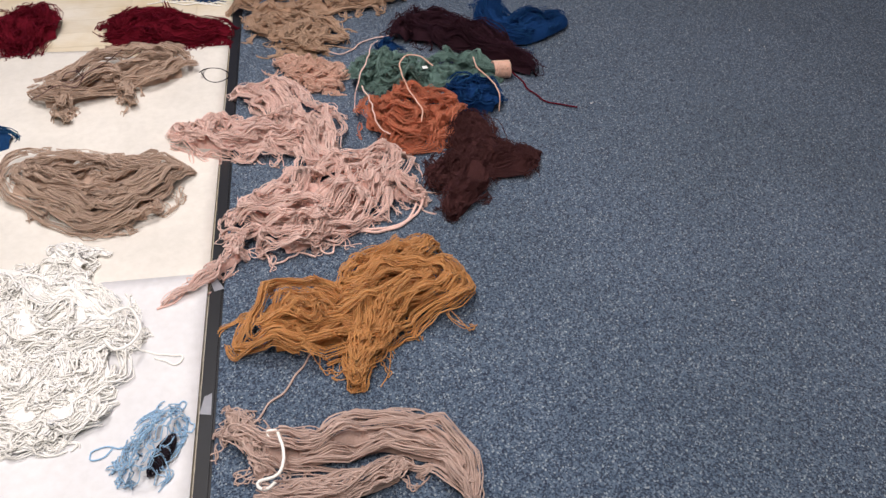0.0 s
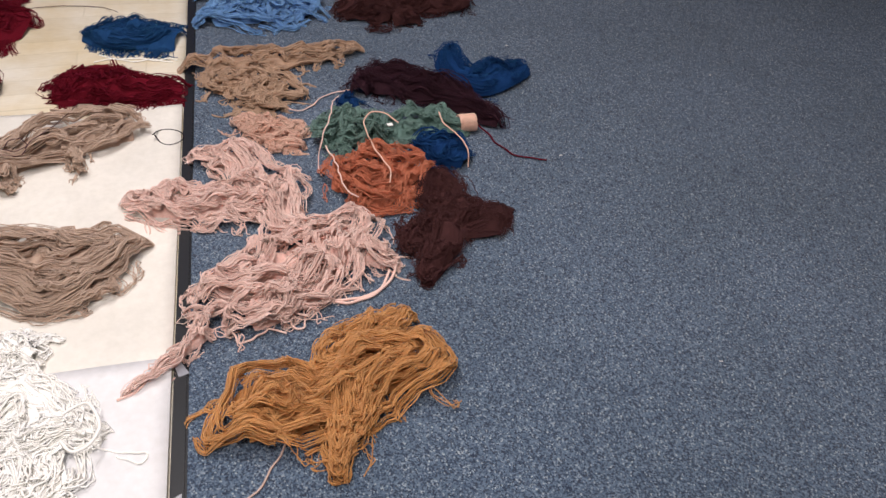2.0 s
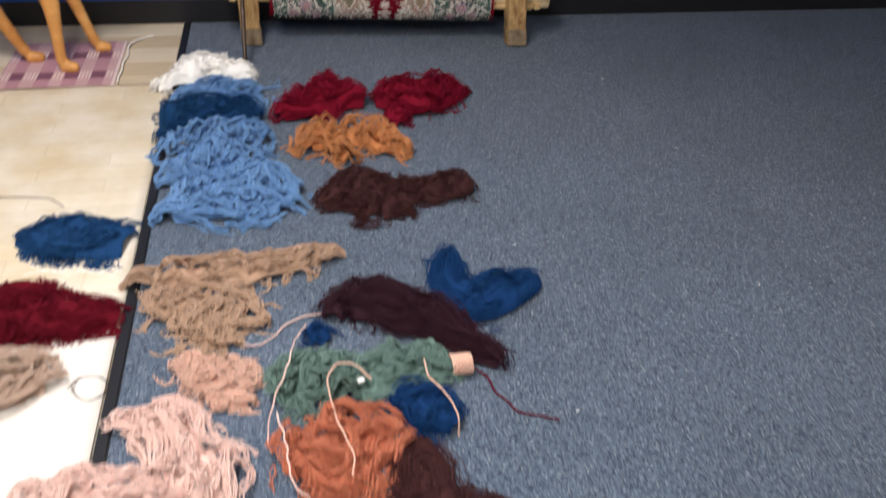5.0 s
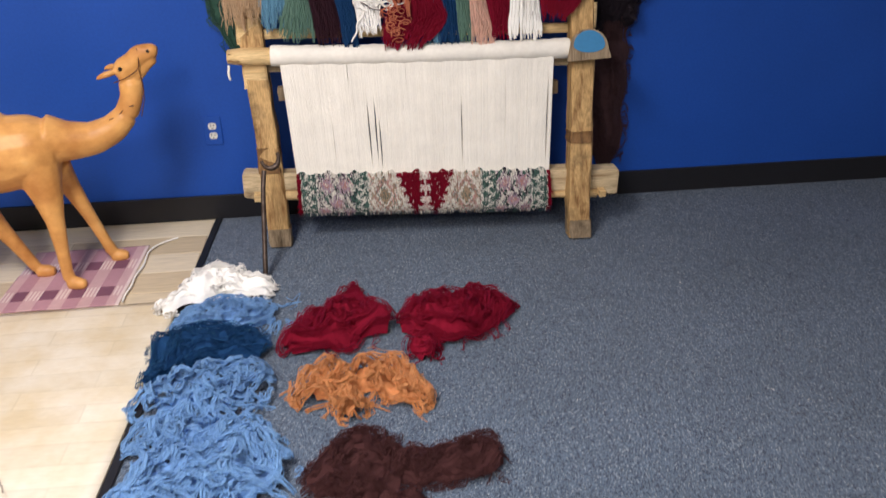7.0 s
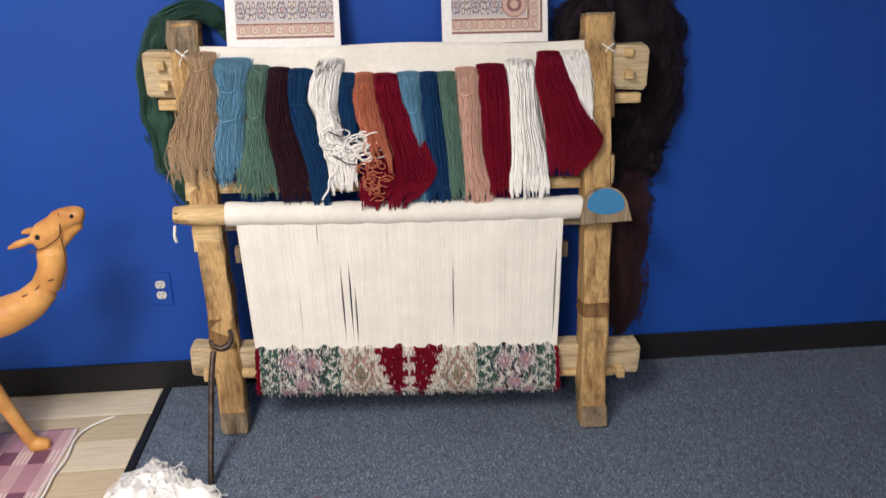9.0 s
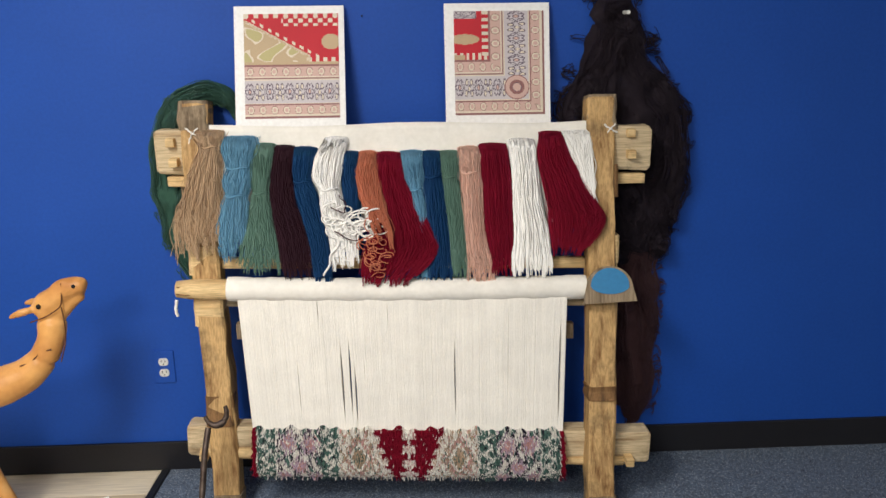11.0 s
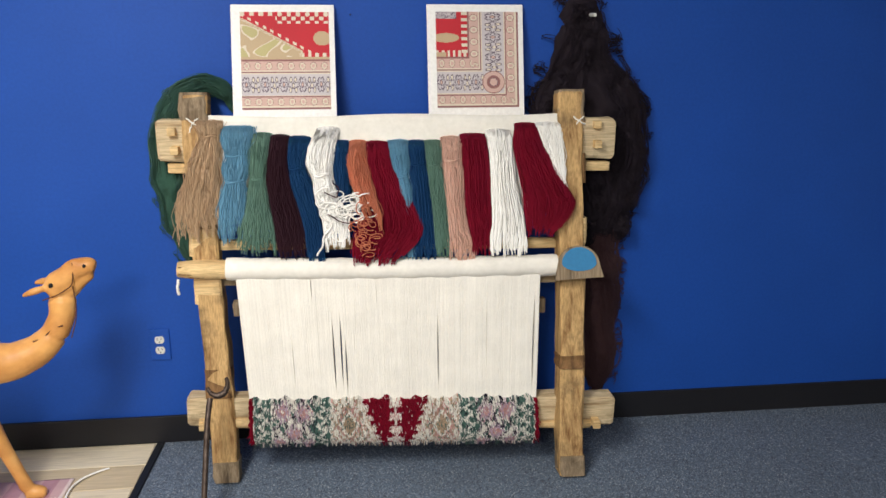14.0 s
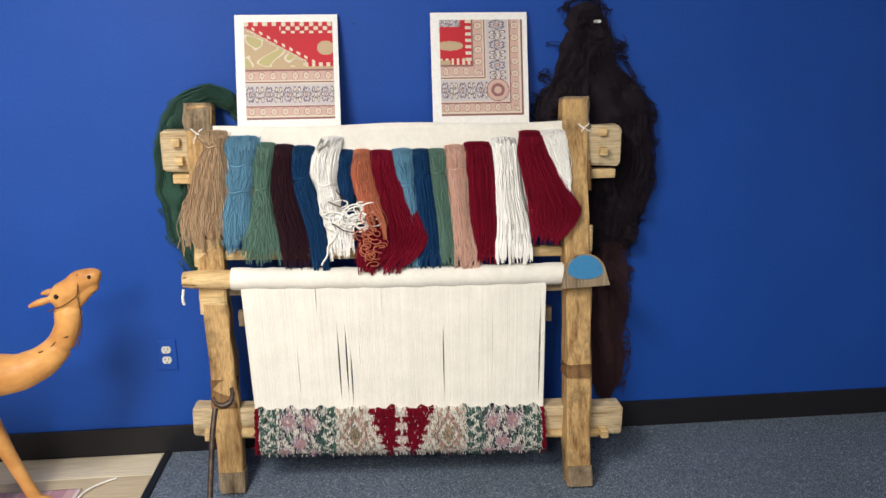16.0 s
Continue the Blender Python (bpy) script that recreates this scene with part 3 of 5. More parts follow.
def round_pole(p0, p1, r, seed, sag=0.0, k=26, sides=14, rough=0.0015):
    p0, p1 = np.array(p0, float), np.array(p1, float)
    t = np.linspace(0, 1, k)
    q = p0 + (p1 - p0) * t[:, None]
    q[:, 2] -= sag * np.sin(np.pi * t)
    rr = r * np.where((t == 0) | (t == 1), 0.85, 1.0) + np.sin(t * 23 + seed) * rough
    v, f = tubes(q[None], rr[None], sides)
    bm = bmesh.new()
    vs = [bm.verts.new(x) for x in v]
    for face in f:
        bm.faces.new([vs[i] for i in face]).smooth = True
    bm.faces.new(vs[:sides])
    bm.faces.new(vs[-sides:])
    bmesh.ops.recalc_face_normals(bm, faces=bm.faces[:])
    return bm


loom = thing("carpet_loom", "upright wooden carpet loom with a begun rug, on the carpet", "loom", at=(0.87, -0.33, 0))
LOOM_INV = Matrix.Translation((-0.87, 0.33, 0))


def lp(name, bm, mat, label="", parent=None):
    ob = part(name, bm, loom, label, mat) if isinstance(bm, bmesh.types.BMesh) else part(name, bm, loom, label)
    ob.data.transform(LOOM_INV)
    if parent is not None:
        ob.parent = parent
    return ob


def post(x0, x1, seed, foot=0.0):
    top = 1.298
    pts = [(x0 + (x1 - x0) * z / top, ly(x0, z) + 0.04 - (foot if z == 0 else 0), z) for z in (0.0, top)]
    return rough_bar(pts[0], pts[1], 0.084, 0.085, seed, 0.0035, 18)


lp("post", post(0.284, 0.238, 3), OLDWOOD, "knotty weathered upright post")
lp("post", post(1.474, 1.482, 8, 0.045), OLDWOOD, "knotty weathered upright post")
# lighter blocks let into the posts
for x, z in ((0.247, 0.825), (0.256, 0.665), (1.49, 0.84)):
    y = ly(x, z)
    lp("post_block", rough_bar((x, y + 0.03, z - 0.045), (x, y + 0.036, z + 0.045), 0.09, 0.082, int(z * 100), 0.001, 4), NEWWOOD, "pale new wood block")
for x, z0, z1 in ((0.238, 1.215, 1.304), (1.484, 1.2, 1.306)):
    lp("post_cap", rough_bar((x, ly(x, z0) + 0.04, z0), (x, ly(x, z1) + 0.04, z1), 0.0885, 0.088, 5, 0.003, 4), GREYWOOD, "darkened post top")
for x, d in ((0.284, 0.0), (1.474, 0.045)):
    lp("foot", rough_bar((x, ly(x, 0) + 0.037 - d, 0.0), (x, ly(x, 0.07) + 0.039 - d * 0.95, 0.07), 0.0865, 0.0885, 11, 0.002, 4), GREYWOOD, "scuffed foot of the post")

# scorched bands where bars once rubbed
for x, z, d, w in ((0.272, 0.345, 0.0, 0.05), (1.4765, 0.395, 0.032, 0.022), (1.489, 1.045, 0.0, 0.05)):
    lp("worn_band", rough_bar((x, ly(x, z - w) + 0.04 - d, z - w), (x, ly(x, z + w) + 0.04 - d, z + w), 0.0872, 0.0882, 31, 0.0015, 4), DARKWOOD, "dark scorched band on the post")

# beams
tz, bz = 1.148, 0.225
lp("top_beam", rough_bar((0.112, ly(0.1, tz) + 0.055, tz + 0.003), (1.64, ly(1.6, tz) + 0.05, tz - 0.004), 0.135, 0.07, 21, 0.003, 24), OLDWOOD_X, "thick pale top beam")
lp("bottom_beam", rough_bar((0.162, ly(0.2, 0.2) + 0.06, bz + 0.02), (1.645, ly(1.6, 0.2) + 0.06, bz - 0.028), 0.108, 0.07, 22, 0.003, 24), OLDWOOD_X, "thick pale bottom beam")
lp("stay_rod", rough_bar((0.14, ly(0.1, 1.05) + 0.055, 1.062), (1.628, ly(1.6, 1.05) + 0.055, 1.05), 0.032, 0.03, 23, 0.001, 20), NEWWOOD, "thin pine rod under the top beam")
lp("heddle_rod", rough_bar((0.2, ly(0.2, 0.8) + 0.045, 0.81), (1.54, ly(1.5, 0.8) + 0.045, 0.79), 0.034, 0.03, 24, 0.001, 20), NEWWOOD, "square rod behind the roller")
lp("lower_heddle_rod", rough_bar((0.26, ly(0.2, 0.7) + 0.05, 0.69), (1.5, ly(1.5, 0.7) + 0.05, 0.672), 0.04, 0.03, 25, 0.001, 20), OLDWOOD_X, "square rod behind the warp")
lp("lease_rod", round_pole((0.325, ly(0.3, 0.6) + 0.07, 0.588), (1.4, ly(1.4, 0.6) + 0.06, 0.572), 0.013, 2), NEWWOOD, "thin round rod behind the warp")
lp("lower_rod", round_pole((0.2, ly(0.3, 0.2) + 0.035, 0.208), (1.56, ly(1.5, 0.2) + 0.035, 0.152), 0.021, 4), NEWWOOD, "pale round rod at the rug's end")
roller = lp("roller", round_pole((0.165, ly(0.2, 0.74) - 0.012, 0.744), (1.52, ly(1.5, 0.73) - 0.012, 0.73), 0.031, 6, 0.006), NEWWOOD, "split pale roller pole")
for z, x0, x1 in ((0.757, 0.17, 0.27), (0.735, 0.168, 0.3), (0.722, 0.2, 0.25)):
    y = ly(0.2, 0.74) - 0.043 + abs(z - 0.742) * 0.35
    v, f = strand([(x0, y, z), ((x0 + x1) / 2, y, z - 0.004), (x1, y, z - 0.001)], 0.0022, 20, 0.0015, int(z * 1000), 5)
    lp("crack", mesh_of("crack", v, f, DARKWOOD), None, "dark split in the pole's end", roller)
for k, (x, y, z) in enumerate([(0.165, 1, 1.185), (0.172, 1, 1.125), (1.572, 1, 1.195), (1.574, 1, 1.13), (0.215, 1, 0.205), (1.572, 1, 0.165)]):
    yy = ly(x, z) + (0.02 if z > 1 else 0.022)
    lp("wedge", box(x - 0.013, x + 0.013, yy - 0.03, yy + 0.02, z - 0.013, z + 0.013, 0.003), NEWWOOD, "small pale wooden wedge")
for x, z in ((0.345, 0.585), (1.385, 0.57)):
    lp("peg_block", box(x - 0.018, x + 0.018, ly(x, z) + 0.05, ly(x, z) + 0.08, z - 0.026, z + 0.026, 0.003), GREYWOOD)

# cotton round the top beam and the roller
def wrap_cloth(xa, xb, za, zb, off, seed, bulge=0.0):
    gx, gz = np.meshgrid(np.linspace(0, 1, 60), np.linspace(0, 1, 16), indexing="ij")
    x = xa + (xb - xa) * gx
    z = za + (zb - za) * gz + 0.004 * np.sin(gx * 11 + seed) * (1 - gz)
    y = -0.33 - 0.055 * (x - 0.25) / 1.25 + (0.148 + 0.02 * (x - 0.25) / 1.25) * z + off - bulge * np.sin(np.pi * gz) + 0.002 * lump(x, z, 40, seed)
    return np.stack([x, y, z], 2).reshape(-1, 3), grid_faces(60, 16)


v, f = wrap_cloth(0.285, 1.455, 1.232, 0.92, 0.006, 2)
ob = lp("warp_cloth", mesh_of("warp_cloth", v, f, CANVAS), None, "white cotton warp wound over the top beam")
ob.modifiers.new("thick", "SOLIDIFY").thickness = 0.006
t = np.linspace(0, 1, 60)
q = np.stack([0.322 + 1.105 * t, np.array([ly(x, 0.735) - 0.012 for x in 0.322 + 1.105 * t]), 0.742 - 0.012 * t - 0.006 * np.sin(np.pi * t)], 1)
v, f = tubes(q[None], (0.0375 + 0.0012 * np.sin(t * 60) + 0.0008 * np.sin(t * 173))[None], 18)
lp("roller_cloth", mesh_of("roller_cloth", v, f, CANVAS), None, "white cotton wound on the roller")

# warp threads, two layers, parted here and there
rng = np.random.default_rng(5)
bits = []
PARTED = [(0.16, 0.45, 0.95, 0.5), (0.185, 0.4, 0.8, 0.4), (0.3, 0.35, 0.98, 1.0), (0.325, 0.3, 0.96, 1.3), (0.34, 0.5, 0.98, 1.1), (0.37, 0.4, 0.7, 0.4), (0.62, 0.1, 0.5, 0.3), (0.655, 0.3, 0.95, 0.9), (0.985, 0.2, 0.95, 1.2), (0.24, 0.02, 0.25, 0.6), (0.45, 0.05, 0.3, 0.4)]
for layer, off in ((0, 0.0), (1, 0.012)):
    n = 310
    u = ((np.arange(n) + 0.5) / n + rng.normal(size=n) * 0.0003)[:, None]
    t = np.linspace(0, 1, 15)[None]
    xt, xb = 0.352 + 1.014 * u, 0.374 + 0.985 * u
    x = xt + (xb - xt) * t + rng.normal(size=(n, 1)) * 0.0005 * np.sin(np.pi * t)
    for c, ta, tb, much in PARTED:
        x = x + np.sign(u - c) * 0.0028 * much * np.exp(-(((u - c) / 0.012) ** 2)) * np.clip(np.sin(np.pi * np.clip((t - ta) / (tb - ta), 0, 1)), 0, 1)
    z = (0.745 - 0.014 * u) * (1 - t) + (0.283 - 0.02 * u) * t
    y = -0.33 - 0.055 * (x - 0.25) / 1.25 + (0.148 + 0.02 * (x - 0.25) / 1.25) * z - 0.036 * (1 - t) + 0.012 * t + off
    bits.append(tubes(np.stack([x, y, z], 2), np.full(n, 0.0029), 4))
v, f = merged(bits)
ob = lp("warp_threads", mesh_of("warp_threads", v, f, COTTON), None, "close white cotton warp threads")
ob["kind"] = "stuff"

# the woven part: knots of pile
def knot_colour(u, v, rng):
    """Pile colour at u (0 to 1 across, mirrored) and v (0 top to 1 bottom)."""
    c = abs(u - 0.5) * 2
    n = rng.random()
    if c > 0.975:
        return "maroon"
    if c > 0.84 or 0.44 < c <= 0.56:
        # green guard stripes with a wavy cream line
        a = (c - (0.84 if c > 0.84 else 0.44)) / 0.135
        line = 0.5 + 0.2 * math.sin(v * 30)
        if abs(a - line) < 0.13 or a < 0.08 or a > 0.92:
            return "cream" if n < 0.8 else "green"
        return "green" if n < 0.72 else ("dark" if n < 0.88 else "cream")
    if c > 0.56:
        # main border: lilac flowers with cream outlines on a dark ground
        best = min(math.hypot((c - cx) * 3.1, (v - cv) * 1.0) for cx, cv in ((0.63, 0.24), (0.77, 0.2), (0.70, 0.62), (0.80, 0.86), (0.60, 0.9)))
        best *= 1 + 0.35 * math.sin(c * 160 + v * 31)
        if best < 0.05:
            return "rose" if n < 0.8 else "cream"
        if best < 0.13:
            return "lilac" if n < 0.75 else "rose"
        if best < 0.19:
            return "cream" if n < 0.75 else "dark"
        w = math.sin(c * 95 + 3 * math.sin(v * 9)) + math.cos(v * 17 + c * 30)
        return "green" if w > 0.7 else ("cream" if w < -0.75 or n < 0.12 else ("dark" if n < 0.75 else "lilac"))
    lim = 0.215 - 0.125 * v + 0.014 * (1 if math.sin(v * 34) > 0 else -1)
    spine = 0.022 + 0.016 * (1 if math.sin(v * 26) > 0 else -1) + (0.02 if v > 0.7 else 0)
    if c < spine:
        return "cream" if n < 0.78 else "rose"
    if c < lim:
        return "maroon" if n < 0.985 else "cream"
    if c < lim + 0.03:
        return "cream" if n < 0.85 else "tan"
    d = abs((c - 0.32) / 0.105) + abs((v - 0.45) / 0.42)
    if d < 0.5:
        return "tan" if n < 0.75 else "green"
    if d < 0.68:
        return "cream" if n < 0.85 else "green"
    if d < 0.9:
        return "rose" if n < 0.5 else ("tan" if n < 0.85 else "green")
    w = math.sin(c * 110) * math.cos(v * 20 + c * 16)
    return "cream" if w > 0.05 or n < 0.25 else ("tan" if n < 0.65 else ("rose" if n < 0.85 else "green"))


names = list(KNOT)
nu, nv = 300, 46
V, Fc, idx = [], [], []
rng = np.random.default_rng(9)
for i in range(nu):
    for j in range(nv):
        u, w = (i + 0.5) / nu, (j + 0.5) / nv
        x = 0.372 + 0.99 * u
        ang = max(0.0, (w - 0.55) / 0.45) * 1.25
        ragged = 0.012 * math.sin(u * 90) * math.sin(u * 37) if j == 0 else 0
        z0 = 0.292 - 0.022 * u - 0.175 * w + 0.03 * (1 - math.cos(ang)) + ragged
        y0 = ly(x, z0) + 0.005 - 0.02 * math.sin(w * 2.2) + 0.05 * (1 - math.cos(ang))
        hx, hz = 0.99 / nu * rng.uniform(0.5, 0.75), 0.175 / nv * rng.uniform(0.6, 1.0)
        out = rng.uniform(0.008, 0.012)
        d = np.array([rng.normal() * 0.003, -out, -0.004 - (rng.uniform(0.002, 0.016) if j == nv - 1 else rng.uniform(0, 0.003))])
        b = len(V)
        c0 = np.array([x, y0, z0])
        V += [c0 + (-hx, 0.004, 0), c0 + (0, 0.004, -hz), c0 + (hx, 0.004, 0), c0 + (0, 0.004, hz)]
        V += [c0 + d + (-hx * 0.7, 0, 0), c0 + d + (0, 0, -hz * 0.7), c0 + d + (hx * 0.7, 0, 0), c0 + d + (0, 0, hz * 0.7)]
        k = names.index(knot_colour(u, w, rng))
        for a in range(4):
            Fc.append((b + a, b + (a + 1) % 4, b + 4 + (a + 1) % 4, b + 4 + a))
        Fc.append((b + 4, b + 5, b + 6, b + 7))
        idx += [k] * 5
ob = lp("woven_rug", mesh_of("woven_rug", V, Fc, [KNOT[k] for k in names], idx, False), None, "begun knotted rug in maroon, green, cream and lilac")
bm = round_pole((0.372, ly(0.372, 0.21) + 0.05, 0.212), (1.362, ly(1.36, 0.19) + 0.05, 0.19), 0.052, 3)
lp("rug_backing", bm, YARN["umber"], "rolled back of the rug", ob)

# small ties of cotton on the posts
for x, z, s in ((0.236, 1.214, 1), (1.505, 1.21, 2)):
    y = ly(x, z) - 0.008
    v, f = merged([strand([(x - 0.02, y, z + 0.014), (x, y - 0.006, z), (x + 0.022, y, z - 0.012)], 0.003, 16, 0.002, s), strand([(x + 0.016, y, z + 0.014), (x, y - 0.006, z), (x - 0.01, y, z - 0.02), (x - 0.014, y, z - 0.05)], 0.0025, 18, 0.002, s + 4)])
    lp("cord", mesh_of("cord", v, f, COTTON), None, "knotted white cotton cord")
v, f = strand([(0.17, ly(0.2, 0.7) - 0.04, 0.72), (0.165, ly(0.2, 0.7) - 0.045, 0.69), (0.168, ly(0.2, 0.7) - 0.04, 0.668)], 0.005, 14, 0.001)
lp("cord", mesh_of("cord", v, f, COTTON), None, "short white cotton end")

# ---- skeins on the loom ----
def on_loom(label, wool, rows, front=0.0, **kw):
    """A skein hung over the beam: (x, z, half width) from the fold at the top to the cut end."""
    x0, z0, w0 = rows[0]
    line = [(x0, ly(x0, z0) + 0.07, z0 - 0.03, w0 * 0.7), (x0, ly(x0, z0) + 0.03, z0 + 0.004, w0 * 0.92)]
    drop = rows[0][1] - rows[-1][1]
    for x, z, w in rows:
        line.append((x, ly(x, z) - 0.006 - (0.03 + front) * (z0 - z) / drop, z - (0.008 if z == z0 else 0), w))
    return hung_skein("yarn_skein", label, wool, line, **kw)


on_loom("soft taupe skein with a loose curly end", "camel", [(0.284, 1.223, 0.046), (0.29, 1.173, 0.03), (0.264, 1.055, 0.053), (0.243, 0.955, 0.069), (0.244, 0.86, 0.07)], ties=(1.175,), clump=0.9, wob=0.005, ragged=0.12, curl=0.003, n=260)
on_loom("sky blue skein tied in two places", "steel", [(0.375, 1.204, 0.053), (0.375, 1.156, 0.053), (0.373, 1.11, 0.043), (0.366, 1.072, 0.045), (0.361, 1.029, 0.039), (0.35, 0.953, 0.042), (0.345, 0.85, 0.04)], ties=(1.112, 1.03), clump=0.7, wob=0.004, ragged=0.1, curl=0.003)
on_loom("grey green skein with a frayed end", "sage", [(0.45, 1.182, 0.032), (0.448, 1.137, 0.031), (0.436, 1.037, 0.027), (0.433, 0.951, 0.036), (0.428, 0.882, 0.057), (0.424, 0.8, 0.067)], ties=(1.037,), clump=0.5, ragged=0.08)
on_loom("dark plum brown skein hanging smooth", "plum", [(0.51, 1.175, 0.032), (0.501, 1.095, 0.036), (0.504, 1.01, 0.041), (0.528, 0.915, 0.05), (0.548, 0.79, 0.05)], wob=0.0015, clump=0.12, r=0.0014)
on_loom("deep navy blue skein hanging smooth", "navy", [(0.574, 1.17, 0.036), (0.561, 1.069, 0.034), (0.585, 0.983, 0.033), (0.611, 0.878, 0.03), (0.617, 0.775, 0.027)], ties=(1.069,), wob=0.0015, clump=0.15, r=0.0014)
on_loom("short deep blue skein behind the rust yarn", "navy", [(0.708, 1.154, 0.031), (0.711, 1.014, 0.026), (0.712, 0.86, 0.024)], wob=0.0015, clump=0.15, n=160)
on_loom("thick white skein tangled with loose curls at the end", "white", [(0.67, 1.198, 0.034), (0.646, 1.135, 0.044), (0.635, 1.068, 0.042), (0.647, 1.045, 0.03), (0.658, 0.964, 0.036), (0.685, 0.912, 0.042), (0.688, 0.825, 0.036)], ties=(1.048,), clump=0.4, front=0.02, ragged=0.1, n=220, r=0.0018, depth=0.034)
on_loom("maroon skein fanning out wide below", "wine", [(0.824, 1.152, 0.039), (0.824, 1.078, 0.05), (0.842, 1.012, 0.064), (0.859, 0.935, 0.092), (0.868, 0.877, 0.116), (0.84, 0.82, 0.108), (0.812, 0.77, 0.08)], n=420, wob=0.0015, ragged=0.06, front=0.02, clump=0.1, r=0.0015)
on_loom("rust orange skein with a tangled frayed end", "rust", [(0.763, 1.154, 0.028), (0.757, 1.099, 0.033), (0.777, 1.006, 0.032), (0.806, 0.928, 0.03), (0.812, 0.9, 0.022)], clump=0.7, wob=0.003, curl=0.003, front=0.05, ragged=0.14, n=150)
on_loom("pale blue skein partly behind the maroon", "steel", [(0.896, 1.155, 0.034), (0.903, 1.068, 0.03), (0.914, 0.991, 0.024), (0.922, 0.78, 0.024)], ties=(1.04,), clump=0.4, n=160)
on_loom("deep navy skein tied near the top", "navy", [(0.957, 1.153, 0.028), (0.96, 1.077, 0.032), (0.969, 0.962, 0.034), (0.976, 0.856, 0.034), (0.97, 0.78, 0.045)], ties=(1.077,), wob=0.0015, clump=0.15, r=0.0014)
on_loom("sage green skein tied near the top", "sage", [(1.011, 1.153, 0.03), (1.012, 1.076, 0.027), (1.027, 0.961, 0.026), (1.035, 0.855, 0.026), (1.044, 0.782, 0.025)], ties=(1.076,), clump=0.4, n=170)
on_loom("peach pink skein with curly cut ends", "peach", [(1.072, 1.164, 0.033), (1.075, 1.09, 0.037), (1.079, 0.961, 0.03), (1.09, 0.854, 0.034), (1.104, 0.814, 0.042), (1.1, 0.768, 0.038)], ties=(1.088,), clump=0.8, wob=0.004, curl=0.003, ragged=0.08, n=190)
on_loom("smooth maroon skein hanging straight", "wine", [(1.143, 1.174, 0.041), (1.154, 1.074, 0.047), (1.157, 0.959, 0.047), (1.165, 0.862, 0.042), (1.168, 0.79, 0.032)], n=280, wob=0.0015, clump=0.12, r=0.0014)
on_loom("cream white skein with thick straight cut strands", "cream", [(1.231, 1.186, 0.041), (1.24, 1.102, 0.039), (1.244, 1.006, 0.041), (1.257, 0.909, 0.055), (1.257, 0.811, 0.067), (1.257, 0.775, 0.062)], n=120, r=0.0027, wob=0.002, ragged=0.05, clump=0.45)
on_loom("white cotton skein hanging behind the maroon one", "cream", [(1.4, 1.21, 0.046), (1.42, 1.119, 0.03), (1.436, 1.0, 0.014)], n=110, r=0.002, clump=0.2, depth=0.012)
on_loom("maroon skein sweeping out wide to one side", "wine", [(1.325, 1.206, 0.036), (1.326, 1.147, 0.048), (1.354, 1.071, 0.062), (1.378, 1.004, 0.073), (1.4, 0.95, 0.09), (1.394, 0.91, 0.08), (1.372, 0.85, 0.05)], n=340, wob=0.0015, clump=0.12, r=0.0015, front=0.015)
# tangled rust ends under the rust skein
rng = np.random.default_rng(78)
knot = thing("yarn_tangle", "tangle of rust orange yarn ends on the hanging skeins", "yarn", at=(0.775, -0.3, 0.88))
for i in range(26):
    c = np.array([0.775 + rng.normal() * 0.02, ly(0.77, 0.88) - 0.075 - 0.02 * rng.random(), 0.885 + rng.normal() * 0.038])
    a = np.linspace(0, rng.uniform(3, 6), 22) + rng.uniform(0, 6)
    p = c + np.stack([np.cos(a) * rng.uniform(0.008, 0.022), rng.normal(size=22) * 0.0008, np.sin(a) * rng.uniform(0.006, 0.016) - 0.003 * a], 1)
    v, f = tubes(p[None], np.array([0.0017]), 4)
    part("strand", mesh_of("strand", v - np.array(knot.location), f, YARN["rust"]), knot)
# white curls spilling from the tangled skein
rng = np.random.default_rng(77)
bits = []
for i in range(26):
    c = np.array([0.735 + rng.normal() * 0.034, ly(0.74, 0.95) - 0.07, 0.965 + rng.normal() * 0.035])
    a = np.linspace(0, rng.uniform(3, 7), 24) + rng.uniform(0, 6)
    p = c + np.stack([np.cos(a) * rng.uniform(0.015, 0.035), rng.normal(size=24) * 0.001 - 0.006 * np.sin(a * 0.7), np.sin(a) * rng.uniform(0.01, 0.022) - 0.004 * a], 1)
    bits.append(tubes(p[None], np.array([0.0026]), 5))
bits.append(strand([(0.655, ly(0.65, 1.0) - 0.06, 0.99), (0.668, ly(0.65, 0.9) - 0.07, 0.9), (0.64, ly(0.65, 0.85) - 0.06, 0.84), (0.622, ly(0.65, 0.8) - 0.05, 0.79)], 0.0034, 30, 0.004, 3))
curls = thing("yarn_tangle", "loose white yarn curls caught on the hanging skeins", "yarn", at=(0.74, -0.29, 0.96))
for v, f in bits:
    part("curl", mesh_of("curl", v - np.array(curls.location), f, YARN["cream"]), curls)
for s, pts in enumerate(([(0.655, -0.275, 1.0), (0.69, -0.285, 0.98), (0.7, -0.286, 1.02), (0.675, -0.283, 1.04)], [(0.66, -0.285, 0.93), (0.7, -0.292, 0.905), (0.73, -0.29, 0.9)])):
    v, f = strand(pts, 0.002, 24, 0.003, 8 + s)
    tagged(part("yarn_end", mesh_of("yarn_end", v, f, YARN["umber"])), "thin dark yarn end in the white skein", "yarn")
v, f = strand([(1.29, ly(1.3, 1.19) - 0.02, 1.195), (1.3, ly(1.3, 1.1) - 0.04, 1.08), (1.312, ly(1.3, 1.0) - 0.05, 0.98)], 0.003, 20, 0.004, 5)
